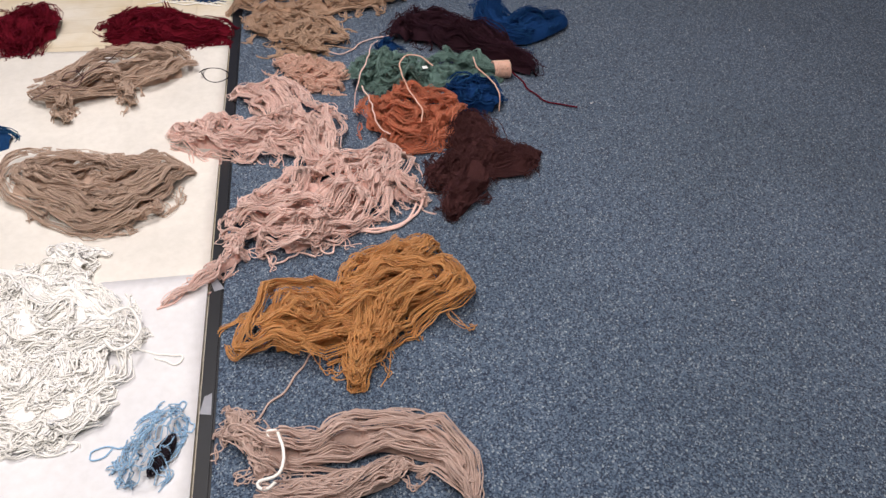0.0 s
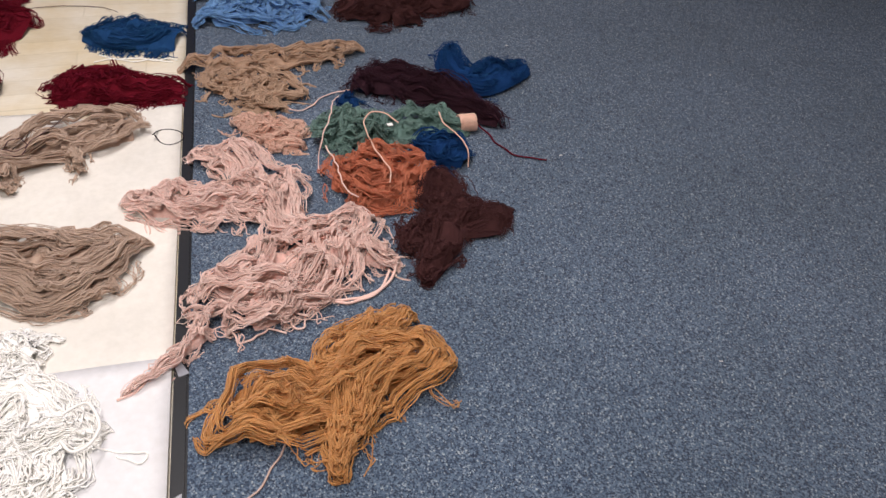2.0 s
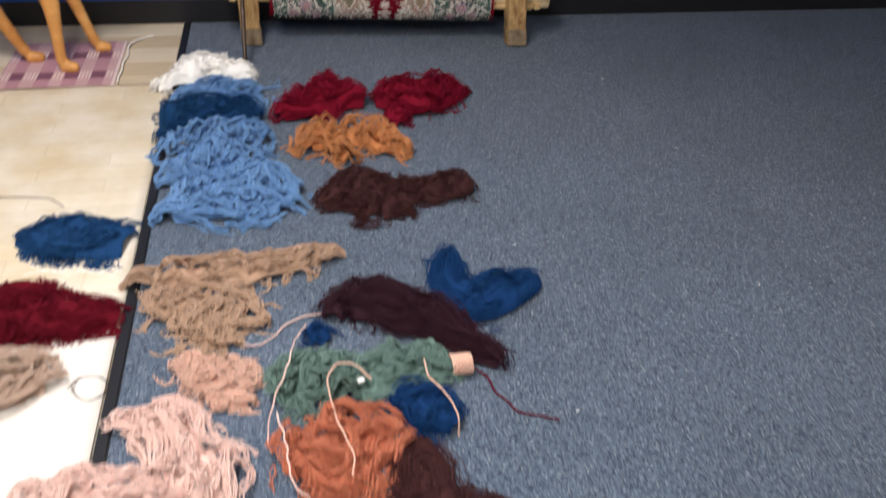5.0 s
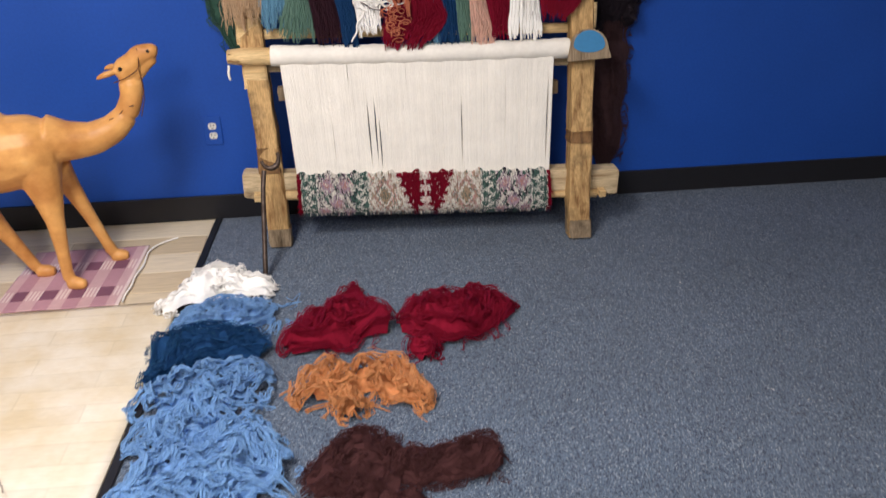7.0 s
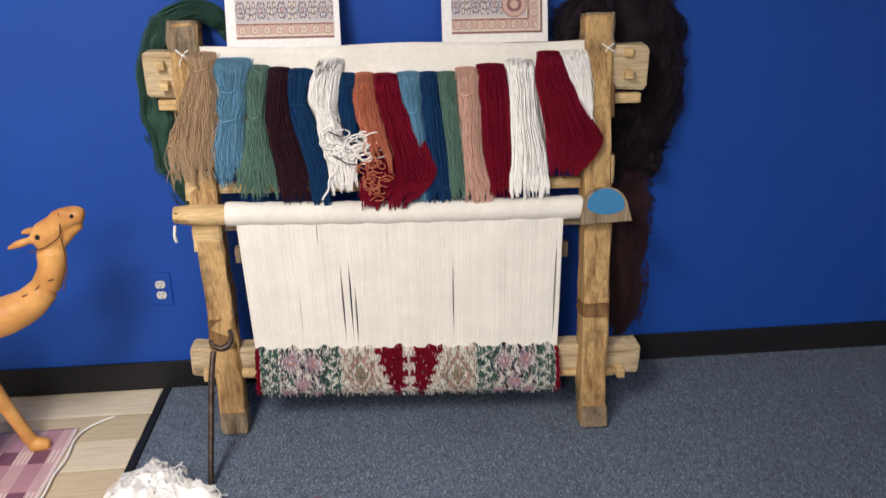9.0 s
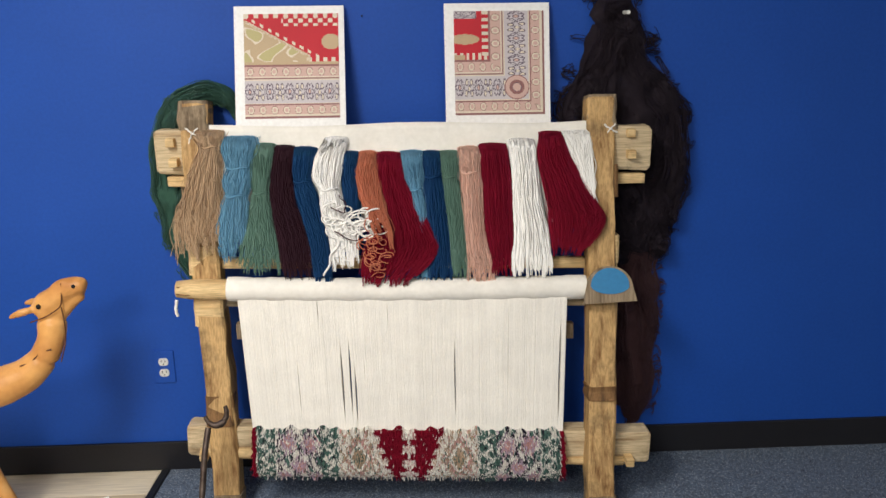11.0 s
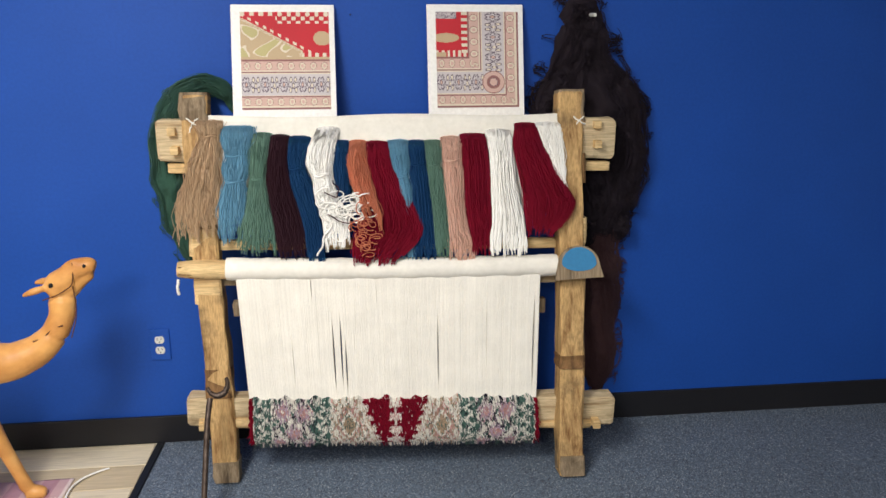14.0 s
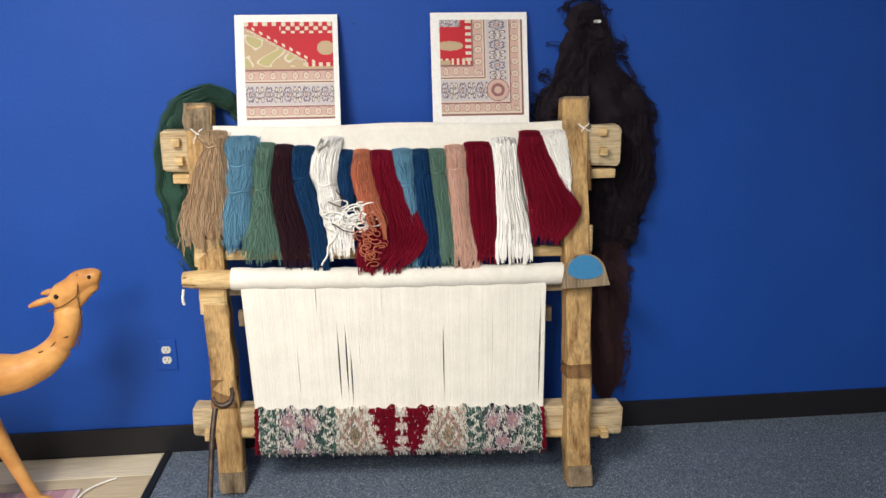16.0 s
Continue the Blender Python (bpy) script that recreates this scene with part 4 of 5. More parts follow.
tagged(part("yarn_end", mesh_of("yarn_end", v, f, YARN["maroon"])), "single dark red yarn end between skeins", "yarn")

# ---- hanks on the wall ----
wall_hank("large forest green hank hung on the wall", "forest", 0.07, [[(0.36, 1.25, 0.035), (0.33, 1.31, 0.045), (0.26, 1.335, 0.05), (0.195, 1.3, 0.06), (0.145, 1.2, 0.058), (0.128, 1.06, 0.06), (0.135, 0.92, 0.066), (0.16, 0.8, 0.06), (0.185, 0.69, 0.036)]], r=0.0019, wob=0.08, ends=10, cover=4)
wall_hank("huge black hank hung from a nail on the wall", "black", 0.085, [
    [(1.548, 1.5, 0.105), (1.55, 1.44, 0.125), (1.556, 1.36, 0.155), (1.58, 1.24, 0.19), (1.6, 1.08, 0.185), (1.628, 0.92, 0.155), (1.65, 0.8, 0.115)],
    [(1.5, 1.52, 0.075), (1.55, 1.545, 0.09), (1.6, 1.52, 0.075)],
    [(1.66, 1.36, 0.06), (1.72, 1.22, 0.075), (1.745, 1.06, 0.07), (1.735, 0.88, 0.06)],
    [(1.47, 1.36, 0.07), (1.43, 1.2, 0.065)],
    [(1.6, 0.86, 0.05), (1.6, 0.75, 0.03)], [(1.71, 0.9, 0.05), (1.72, 0.75, 0.03)]], r=0.002, ends=40, cover=3.2, wob=0.09)
wall_hank("long dark brown hank hanging under the black one", "umber", 0.05, [[(1.64, 0.8, 0.09), (1.65, 0.6, 0.088), (1.66, 0.4, 0.088), (1.67, 0.24, 0.082), (1.675, 0.17, 0.07)]], r=0.002, wob=0.1, ends=36, cover=4)
bm = bmesh.new()
bmesh.ops.create_cone(bm, cap_ends=True, segments=12, radius1=0.006, radius2=0.006, depth=0.11, matrix=pose(1.568, -0.055, 1.553, 90, 0, 0))
tagged(part("nail", bm, None, "", PLASTIC), "pale nail head holding the black hank", "nail")
bm = bmesh.new()
bmesh.ops.create_cone(bm, cap_ends=True, segments=10, radius1=0.003, radius2=0.0022, depth=0.006, matrix=pose(0.752, -0.003, 1.552, 90, 0, 0))
tagged(part("nail", bm, None, "", DARKSLOT), "small dark nail in the blue wall", "nail")

# ---- the half-round tool on the roller, and the iron hook ----
tool = thing("weaving_tool", "half-round wooden tool with a blue painted face, hung on the roller", "tool", at=(1.49, -0.33, 0.69))
bm = bmesh.new()
outer = [(-0.078, 0.0), (0.082, 0.012)] + [(0.07 * math.cos(a) + 0.0, 0.05 + 0.068 * math.sin(a)) for a in np.linspace(0.1, math.pi - 0.1, 20)]
vs = [bm.verts.new((x, 0.012, z)) for x, z in outer]
fa = bm.faces.new(vs)
ext = bmesh.ops.extrude_face_region(bm, geom=[fa])
bmesh.ops.translate(bm, vec=(0, -0.028, 0), verts=[e for e in ext["geom"] if isinstance(e, bmesh.types.BMVert)])
bmesh.ops.recalc_face_normals(bm, faces=bm.faces[:])
part("plate", bm, tool, "worn bare wooden plate", GREYWOOD)
bm = bmesh.new()
vs = [bm.verts.new((0.058 * math.cos(a), -0.019, 0.058 + (0.054 if math.sin(a) > 0 else 0.026) * math.sin(a))) for a in np.linspace(0, 2 * math.pi, 32, endpoint=False)]
fa = bm.faces.new(vs)
ext = bmesh.ops.extrude_face_region(bm, geom=[fa])
bmesh.ops.translate(bm, vec=(0, 0.006, 0), verts=[e for e in ext["geom"] if isinstance(e, bmesh.types.BMVert)])
bmesh.ops.recalc_face_normals(bm, faces=bm.faces[:])
part("painted_face", bm, tool, "blue painted face", BLUEPAINT)
tool.rotation_euler = (radians(-18), 0, radians(-6))

hook = thing("iron_hook", "bent dark iron hook leaning on the loom's post", "hook", at=(0.255, -0.59, 0))
pts = [(0.247, -0.59, 0.008), (0.25, -0.55, 0.09), (0.254, -0.49, 0.2), (0.258, -0.44, 0.3), (0.266, -0.405, 0.36)]
v, f = strand([(x - 0.255, y + 0.59, z) for x, y, z in pts], 0.0095, 50, 0.0, 0, 10)
part("bar", mesh_of("bar", v, f, IRON), hook, "long dark iron bar")
# the forked head: a crescent open at the top
a = np.linspace(-2.9, 0.55, 26)
crescent = np.stack([0.292 - 0.255 + 0.032 * np.cos(a), np.full(26, 0.185) + 0.01 * np.sin(a), 0.408 + 0.036 * np.sin(a)], 1)
v, f = tubes(crescent[None], (0.011 - 0.005 * np.abs(np.linspace(-1, 1, 26)))[None], 10)
part("prong", mesh_of("prong", v, f, IRON), hook, "forked iron head")

# ---- pattern posters on the beam ----
def poster(label, x0, x1, ytop, ybot, z0, z1, paint, seed):
    ob = thing("pattern_poster", label, "poster", "rug pattern posters", at=((x0 + x1) / 2, ybot, z0))
    dz, lean = z1 - z0, math.atan2(ytop - ybot, z1 - z0)
    w, h = x1 - x0, math.hypot(dz, ytop - ybot)
    part("board", box(-w / 2, w / 2, -0.002, 0.004, 0, h, 0.0015), ob, "white card", PAPER)
    n, k = 140, 152
    mx, my = 0.03, 0.028
    rng = np.random.default_rng(seed)
    gx, gz = np.meshgrid(np.linspace(-w / 2 + mx, w / 2 - mx * 0.6, n + 1), np.linspace(my, h - my * 0.9, k + 1), indexing="ij")
    V = np.stack([gx, np.full_like(gx, -0.0034), gz], 2).reshape(-1, 3)
    keys = list(INK)
    idx = [keys.index(paint((i + 0.5) / n, 1 - (j + 0.5) / k, rng)) for i in range(n) for j in range(k)]
    part("print", mesh_of("print", V, grid_faces(n + 1, k + 1), [INK[c] for c in keys], idx, False), ob, "printed rug pattern")
    ob.rotation_euler = (-lean, 0, 0)
    return ob


def border(t, along, rng):
    """Rug border stripes: t 0 outer to 1 inner, along in repeats."""
    if t < 0.035 or 0.24 < t < 0.265 or 0.735 < t < 0.76 or t > 0.965:
        return "brown"
    if t < 0.075 or 0.265 <= t < 0.29 or 0.71 < t <= 0.735 or 0.76 <= t < 0.785:
        return "cream"
    if t < 0.24 or t >= 0.785:
        a = (along * 1.6) % 1
        m = 0.155 if t < 0.24 else 0.875
        q = (a - 0.5) ** 2 / 0.06 + ((t - m) / 0.07) ** 2
        return "cream" if 0.35 < q < 1 else ("brown" if 1 <= q < 1.35 else "rose")
    # vine field: rosettes, leaves and a scrolling stem, all outlined
    a, b = along * 1.9, (t - 0.5) / 0.21
    cell, x = math.floor(a), a % 1.0 - 0.5
    r = math.hypot(x * 1.9, b * 0.95)
    if cell % 2 == 0:
        petal = 0.62 + 0.12 * math.cos(6 * math.atan2(b, x * 1.9))
        if abs(r - petal) < 0.07 or abs(r - 0.25) < 0.06:
            return "slate"
        if r < petal:
            return "rose" if r < 0.25 else "lilac"
    else:
        for px, pb in ((-0.24, 0.45), (0.24, 0.45), (0.0, -0.1), (-0.3, -0.5), (0.3, -0.5)):
            q = math.hypot((x - px) * 5.0, (b - pb) * 2.4)
            if q < 0.75:
                return "cream" if q < 0.5 else "slate"
    stem = 0.55 * math.sin(a * 6.28)
    if abs(b - stem) < 0.09 or abs(b + stem) < 0.06:
        return "slate"
    return "grey" if abs(b) < 0.93 else "lilac"


def paint_one(u, v, rng):
    if v > 0.49:
        return border((1 - v) / 0.51, u * 5, rng)
    if v > 0.46:
        return "tan"
    line = 0.06 + 0.34 * max(0.0, u - 0.02) / 0.68
    if u < 0.7 and v > line:
        if v < line + 0.03 or (u > 0.66):
            return "tan" if rng.random() < 0.6 else "cream"
        w = math.sin(u * 24 + 2 * math.sin(v * 19)) + math.cos(v * 28 + u * 7)
        return "olive" if w > 0.5 else ("cream" if w > 0.1 else "tan")
    if v < 0.12 and u > 0.4:
        return "cream" if math.sin(u * 60) * math.sin(v * 70) > 0.1 else "red"
    if ((u - 0.92) / 0.1) ** 2 + ((v - 0.27) / 0.075) ** 2 < 1:
        return "tan"
    if abs(v - line + 0.03) < 0.014 and math.sin(u * 75) > 0.2 or (v > 0.42 and math.sin(u * 75) > 0.1) or (v < 0.04 and math.sin(u * 60) > 0):
        return "cream"
    return "red"


def paint_two(u, v, rng):
    du, dv = 1 - u, 1 - v
    d = min(du / 0.62, dv / 0.53)
    if d < 1:
        if math.hypot((du / 0.62 - 0.5) * 1.2, (dv / 0.53 - 0.5) * 1.2) < 0.27:
            q = math.hypot((du / 0.62 - 0.5) * 1.2, (dv / 0.53 - 0.5) * 1.2)
            return "rose" if q < 0.09 or 0.16 < q < 0.25 else "slate" if q < 0.1 else "brown"
        return border(d, (u if dv / 0.53 < du / 0.62 else v) * 5, rng)
    if u < 0.12 and v > 0.42:
        return "tan"
    if ((u - 0.12) / 0.16) ** 2 + ((v - 0.27) / 0.05) ** 2 < 1:
        return "tan"
    if v < 0.07 and u < 0.25:
        return "grey" if rng.random() < 0.6 else "slate"
    if (u > 0.31 and math.sin(v * 95) > 0.1) or (v > 0.4 and math.sin(u * 95) > 0.1):
        return "cream"
    return "red"


poster("white card with a printed red, olive and lilac rug pattern", 0.361, 0.698, -0.02, -0.125, 1.222, 1.583, paint_one, 1)
poster("white card with a printed rug corner pattern in red and lilac", 1.008, 1.338, -0.02, -0.10, 1.22, 1.586, paint_two, 2)

# ---- the wall socket ----
out = thing("wall_outlet", "white double wall socket in a blue painted plate", "outlet", at=(0.029, 0, 0.392))
part("plate", box(-0.036, 0.036, -0.006, 0, -0.06, 0.06, 0.003), out, "plate painted blue as the wall", WALLBLUE)
for z in (0.02, -0.02):
    bm = bmesh.new()
    bmesh.ops.create_cone(bm, cap_ends=True, segments=28, radius1=0.0172, radius2=0.0168, depth=0.004, matrix=pose(0, -0.0075, z, 90, 0, 0))
    for vv in bm.verts:
        vv.co.z = z + max(-0.0135, min(0.0135, vv.co.z - z))
    face = part("socket", bm, out, "white plastic socket face", PLASTIC)
    for x, s in ((-0.0065, 0.0042), (0.0065, 0.0034)):
        part("slot", box(x - 0.0012, x + 0.0012, -0.0102, -0.0085, z + 0.004 - s, z + 0.004 + s), face, "", DARKSLOT)
    part("slot", box(-0.0024, 0.0024, -0.0102, -0.0085, z - 0.0095, z - 0.0055, 0.001), face, "", DARKSLOT)

# ---- the leather camel on its small rug ----
def limb(points, sides=16):
    """Verts and faces of a closed tube through (x, y, z, radius) points."""
    p = np.array(points, float)
    s = np.r_[0, np.cumsum(np.linalg.norm(np.diff(p[:, :3], axis=0), axis=1))]
    t = np.linspace(0, s[-1], max(14, 5 * len(p)))
    q = np.stack([np.interp(t, s, p[:, i]) for i in range(4)], 1)
    for _ in range(2):
        q[1:-1] = (q[:-2] + 2 * q[1:-1] + q[2:]) / 4
    q[0, 3] *= 0.6
    q[-1, 3] *= 0.6
    v, f = tubes(q[None, :, :3], q[None, :, 3], sides)
    return v, f


def closed(bits):
    bm = bmesh.new()
    for v, f in bits:
        vs = [bm.verts.new(x) for x in v]
        for face in f:
            bm.faces.new([vs[i] for i in face])
        bm.faces.new(vs[:16])
        bm.faces.new(vs[-16:])
    bmesh.ops.recalc_face_normals(bm, faces=bm.faces[:])
    return bm


HY = -0.395
bits = [
    # body and hump
    limb([(-0.41, -0.475, 0.53, 0.075), (-0.47, -0.488, 0.522, 0.115), (-0.58, -0.51, 0.512, 0.132), (-0.68, -0.535, 0.515, 0.135), (-0.78, -0.56, 0.525, 0.12), (-0.845, -0.575, 0.53, 0.07)]),
    limb([(-0.62, -0.52, 0.56, 0.11), (-0.66, -0.53, 0.65, 0.085), (-0.68, -0.535, 0.71, 0.045)]),
    # neck
    limb([(-0.46, -0.485, 0.550, 0.09), (-0.38, -0.465, 0.530, 0.07), (-0.30, -0.445, 0.527, 0.058), (-0.23, -0.43, 0.554, 0.05), (-0.178, -0.42, 0.601, 0.041), (-0.15, -0.41, 0.661, 0.038), (-0.148, -0.40, 0.718, 0.042)]),
    # head
    limb([(-0.192, HY, 0.746, 0.028), (-0.168, HY, 0.750, 0.041), (-0.14, HY, 0.768, 0.038), (-0.112, HY, 0.790, 0.033), (-0.085, HY, 0.806, 0.031), (-0.06, HY, 0.810, 0.028), (-0.042, HY, 0.806, 0.02)]),
    limb([(-0.165, HY, 0.720, 0.036), (-0.125, HY, 0.740, 0.031), (-0.085, HY, 0.768, 0.02), (-0.052, HY, 0.784, 0.013)]),
    limb([(-0.135, HY - 0.012, 0.800, 0.014), (-0.115, HY - 0.01, 0.816, 0.015), (-0.09, HY - 0.008, 0.828, 0.013)]),
    # ears
    limb([(-0.19, HY - 0.032, 0.753, 0.011), (-0.218, HY - 0.042, 0.746, 0.012), (-0.25, HY - 0.046, 0.735, 0.006)]),
    limb([(-0.19, HY + 0.032, 0.758, 0.011), (-0.215, HY + 0.042, 0.753, 0.012), (-0.245, HY + 0.046, 0.746, 0.006)]),
    # fore legs
    limb([(-0.485, -0.52, 0.47, 0.085), (-0.464, -0.54, 0.37, 0.054), (-0.455, -0.55, 0.27, 0.032), (-0.457, -0.55, 0.16, 0.0235), (-0.46, -0.55, 0.05, 0.0205), (-0.455, -0.55, 0.026, 0.024)]),
    limb([(-0.465, -0.55, 0.022, 0.024), (-0.425, -0.558, 0.018, 0.025), (-0.398, -0.562, 0.014, 0.017)]),
    limb([(-0.46, -0.46, 0.45, 0.07), (-0.432, -0.41, 0.35, 0.036), (-0.397, -0.38, 0.21, 0.0235), (-0.367, -0.352, 0.08, 0.0205), (-0.352, -0.347, 0.026, 0.024)]),
    limb([(-0.362, -0.347, 0.022, 0.024), (-0.325, -0.345, 0.018, 0.025), (-0.298, -0.343, 0.014, 0.017)]),
    # hind legs
    limb([(-0.77, -0.51, 0.48, 0.085), (-0.725, -0.48, 0.31, 0.046), (-0.665, -0.46, 0.175, 0.027), (-0.615, -0.44, 0.05, 0.0205), (-0.605, -0.44, 0.026, 0.024)]),
    limb([(-0.612, -0.44, 0.022, 0.024), (-0.57, -0.44, 0.018, 0.025), (-0.543, -0.44, 0.014, 0.017)]),
    limb([(-0.78, -0.59, 0.48, 0.09), (-0.795, -0.645, 0.33, 0.05), (-0.785, -0.69, 0.18, 0.028), (-0.75, -0.71, 0.05, 0.0205), (-0.74, -0.71, 0.026, 0.024)]),
    limb([(-0.75, -0.71, 0.022, 0.024), (-0.71, -0.714, 0.018, 0.025), (-0.682, -0.716, 0.014, 0.017)]),
]
camel = part("camel_figure", closed(bits), None, "", LEATHER)
rem = camel.modifiers.new("skin", "REMESH")
rem.mode, rem.voxel_size, rem.use_smooth_shade = "VOXEL", 0.006, True
sm = camel.modifiers.new("smooth", "SMOOTH")
sm.factor, sm.iterations = 0.5, 4
camel.location.z = 0.004
tagged(camel, "tan leather camel figure standing on a small rug", "figure")
# harness, eyes and nostril as small separate pieces lying on the figure
def harness(label, points, r, mat, seed=0):
    v, f = strand(points, r, 40, 0.0005, seed, 6)
    return tagged(part("halter_cord", mesh_of("halter_cord", v, f, mat)), label, "cord")


harness("thin dark halter cord across the camel's muzzle", [(-0.196, HY - 0.036, 0.720), (-0.15, HY - 0.043, 0.736), (-0.105, HY - 0.036, 0.763), (-0.1, HY - 0.034, 0.793), (-0.103, HY - 0.02, 0.830)], 0.002, DARKLEATHER)
harness("thin dark cord hanging under the camel's jaw", [(-0.105, HY - 0.036, 0.763), (-0.1, HY - 0.036, 0.708), (-0.108, HY - 0.034, 0.648), (-0.125, HY - 0.04, 0.598)], 0.0018, DARKLEATHER, 2)
harness("dark leather cord round the camel's neck", [(-0.14, HY - 0.054, 0.643), (-0.17, HY - 0.056, 0.638), (-0.2, HY - 0.062, 0.608), (-0.228, HY - 0.066, 0.6)], 0.0028, DARKLEATHER, 3)
for x, z, r, nm, lb in ((-0.166, 0.766, 0.0075, "glass_eye", "small dark glass eye of the camel figure"), (-0.068, 0.82, 0.006, "nostril", "dark nostril mark on the camel's muzzle")):
    bm = bmesh.new()
    bmesh.ops.create_uvsphere(bm, u_segments=14, v_segments=8, radius=r, matrix=pose(x, HY - (0.037 if nm == "glass_eye" else 0.025), z))
    tagged(part(nm, bm, None, "", DARKSLOT), lb, "eye" if nm == "glass_eye" else "mark")

# the small rug
RUG = {k: cloth_mat("rug_" + k, lin(*c), 700) for k, c in dict(rose=(200, 164, 166), plum=(124, 82, 100), pale=(222, 202, 198), mauve=(182, 138, 148)).items()}
n, k = 60, 66
gx, gy = np.meshgrid(np.linspace(-0.69, -0.255, k + 1), np.linspace(-0.705, -0.245, n + 1), indexing="ij")
gx = gx + (gy + 0.7) * 0.03
gz = 0.007 + 0.0012 * lump(gx, gy, 20, 3)
idx = []
keys = list(RUG)
rng = np.random.default_rng(3)
for i in range(k):
    for j in range(n):
        a, b = ((k - i) / 7.6), j / 9.0
        col, row = int(a), int(b)
        c = "rose"
        if col % 2 == 1 and row % 3 == 1:
            c = "plum"
        elif col % 2 == 0 and row % 3 == 1:
            c = "pale" if i % 2 == 0 else "rose"
        elif col % 2 == 1:
            c = "mauve"
        if i > k - 3:
            c = "pale"
        idx.append(keys.index(c))
rug = part("small_rug", mesh_of("small_rug", np.stack([gx, gy, gz], 2).reshape(-1, 3), grid_faces(k + 1, n + 1), [RUG[c] for c in keys], idx))
rug.modifiers.new("thick", "SOLIDIFY").thickness = 0.004
tagged(rug, "small pink and plum checked woven rug under the camel", "rug")
v, f = strand([(-0.24, -0.70, 0.012), (-0.238, -0.5, 0.012), (-0.232, -0.3, 0.012), (-0.215, -0.235, 0.01), (-0.17, -0.2, 0.006), (-0.14, -0.185, 0.006)], 0.0035, 50, 0.003, 3)
tagged(part("yarn_end", mesh_of("yarn_end", v, f, YARN["cream"])), "cream yarn end lying along the rug's edge", "yarn")

# ---- wool on the floor ----
floor_skein("loose tangled heap of white wool on the sheets", "white", 0.042, [
    [(-0.62, -3.25, 0.087), (-0.49, -3.33, 0.116), (-0.39, -3.38, 0.115), (-0.31, -3.42, 0.062)],
    [(-0.58, -3.44, 0.11), (-0.45, -3.48, 0.125), (-0.35, -3.48, 0.099)],
    [(-0.54, -3.58, 0.075), (-0.45, -3.59, 0.077), (-0.35, -3.58, 0.056)],
    [(-0.48, -3.18, 0.057), (-0.42, -3.21, 0.053)]], r=0.0032, cover=4.8, wob=0.3, ends=60, base=0.012, fill=0.84, lock=7, spread=0.008)
floor_skein("tidy oval taupe skein lying on the white sheet", "taupe", 0.062, [
    [(-0.62, -2.85, 0.098), (-0.51, -2.89, 0.123), (-0.38, -2.94, 0.137), (-0.26, -2.9, 0.109), (-0.22, -2.88, 0.068)],
    [(-0.44, -3.0, 0.051), (-0.36, -3.03, 0.06), (-0.29, -3.02, 0.045)]], r=0.0022, cover=4.5, ends=14, base=0.008)
floor_skein("twisted taupe skein tied with dark thread", "taupe", 0.062, [
    [(-0.63, -2.5, 0.075), (-0.54, -2.48, 0.105), (-0.43, -2.4, 0.124), (-0.3, -2.37, 0.122), (-0.2, -2.36, 0.07)],
    [(-0.54, -2.56, 0.023), (-0.52, -2.63, 0.019)],
    [(-0.4, -2.46, 0.023), (-0.36, -2.57, 0.017)]], r=0.0026, cover=4, ends=10, base=0.003)
floor_skein("round dark maroon skein on the cream sheet", "maroon", 0.07, [
    [(-0.78, -2.11, 0.157), (-0.69, -2.11, 0.164), (-0.63, -2.11, 0.119)]], r=0.0018, ends=30)
floor_skein("dark maroon heap with frayed ends on the cream sheet", "maroon", 0.05, [
    [(-0.46, -2.14, 0.091), (-0.35, -2.11, 0.127), (-0.22, -2.16, 0.112), (-0.11, -2.17, 0.053)]], r=0.0022, wob=0.3, ends=110)
floor_skein("dark maroon heap with frayed edges on the cream sheet", "maroon", 0.05, [
    [(-0.88, -1.66, 0.191), (-0.74, -1.66, 0.202), (-0.62, -1.66, 0.186)]], r=0.0022, wob=0.2, ends=110)
floor_skein("short navy blue skein with stray ends on the sheet", "navy", 0.05, [
    [(-0.38, -1.77, 0.092), (-0.25, -1.8, 0.123), (-0.13, -1.83, 0.109)]], r=0.002, ends=60)
floor_skein("deep blue skein at the sheet's far side", "navy", 0.05, [
    [(-0.72, -2.7, 0.083), (-0.66, -2.7, 0.051)]], ends=8)
floor_skein("small tangle of pale blue yarn", "powder", 0.046, [
    [(-0.26, -3.745, 0.03), (-0.235, -3.7, 0.03), (-0.215, -3.65, 0.028), (-0.2, -3.62, 0.02)]], r=0.0022, wob=0.35, cover=0.9, ends=18, base=0.013, lock=2, solid=False)
floor_skein("curved mauve skein bent like a horseshoe on the carpet", "mauve", 0.055, [
    [(-0.1, -3.68, 0.032), (-0.04, -3.72, 0.047), (0.06, -3.74, 0.047), (0.18, -3.71, 0.057), (0.28, -3.76, 0.054), (0.32, -3.86, 0.047)],
    [(-0.06, -3.81, 0.03), (0.05, -3.83, 0.026), (0.15, -3.82, 0.027), (0.21, -3.79, 0.025)],
    [(-0.11, -3.63, 0.011), (-0.07, -3.67, 0.022), (-0.03, -3.79, 0.029)]], r=0.0026, cover=4, wob=0.14, ends=24)
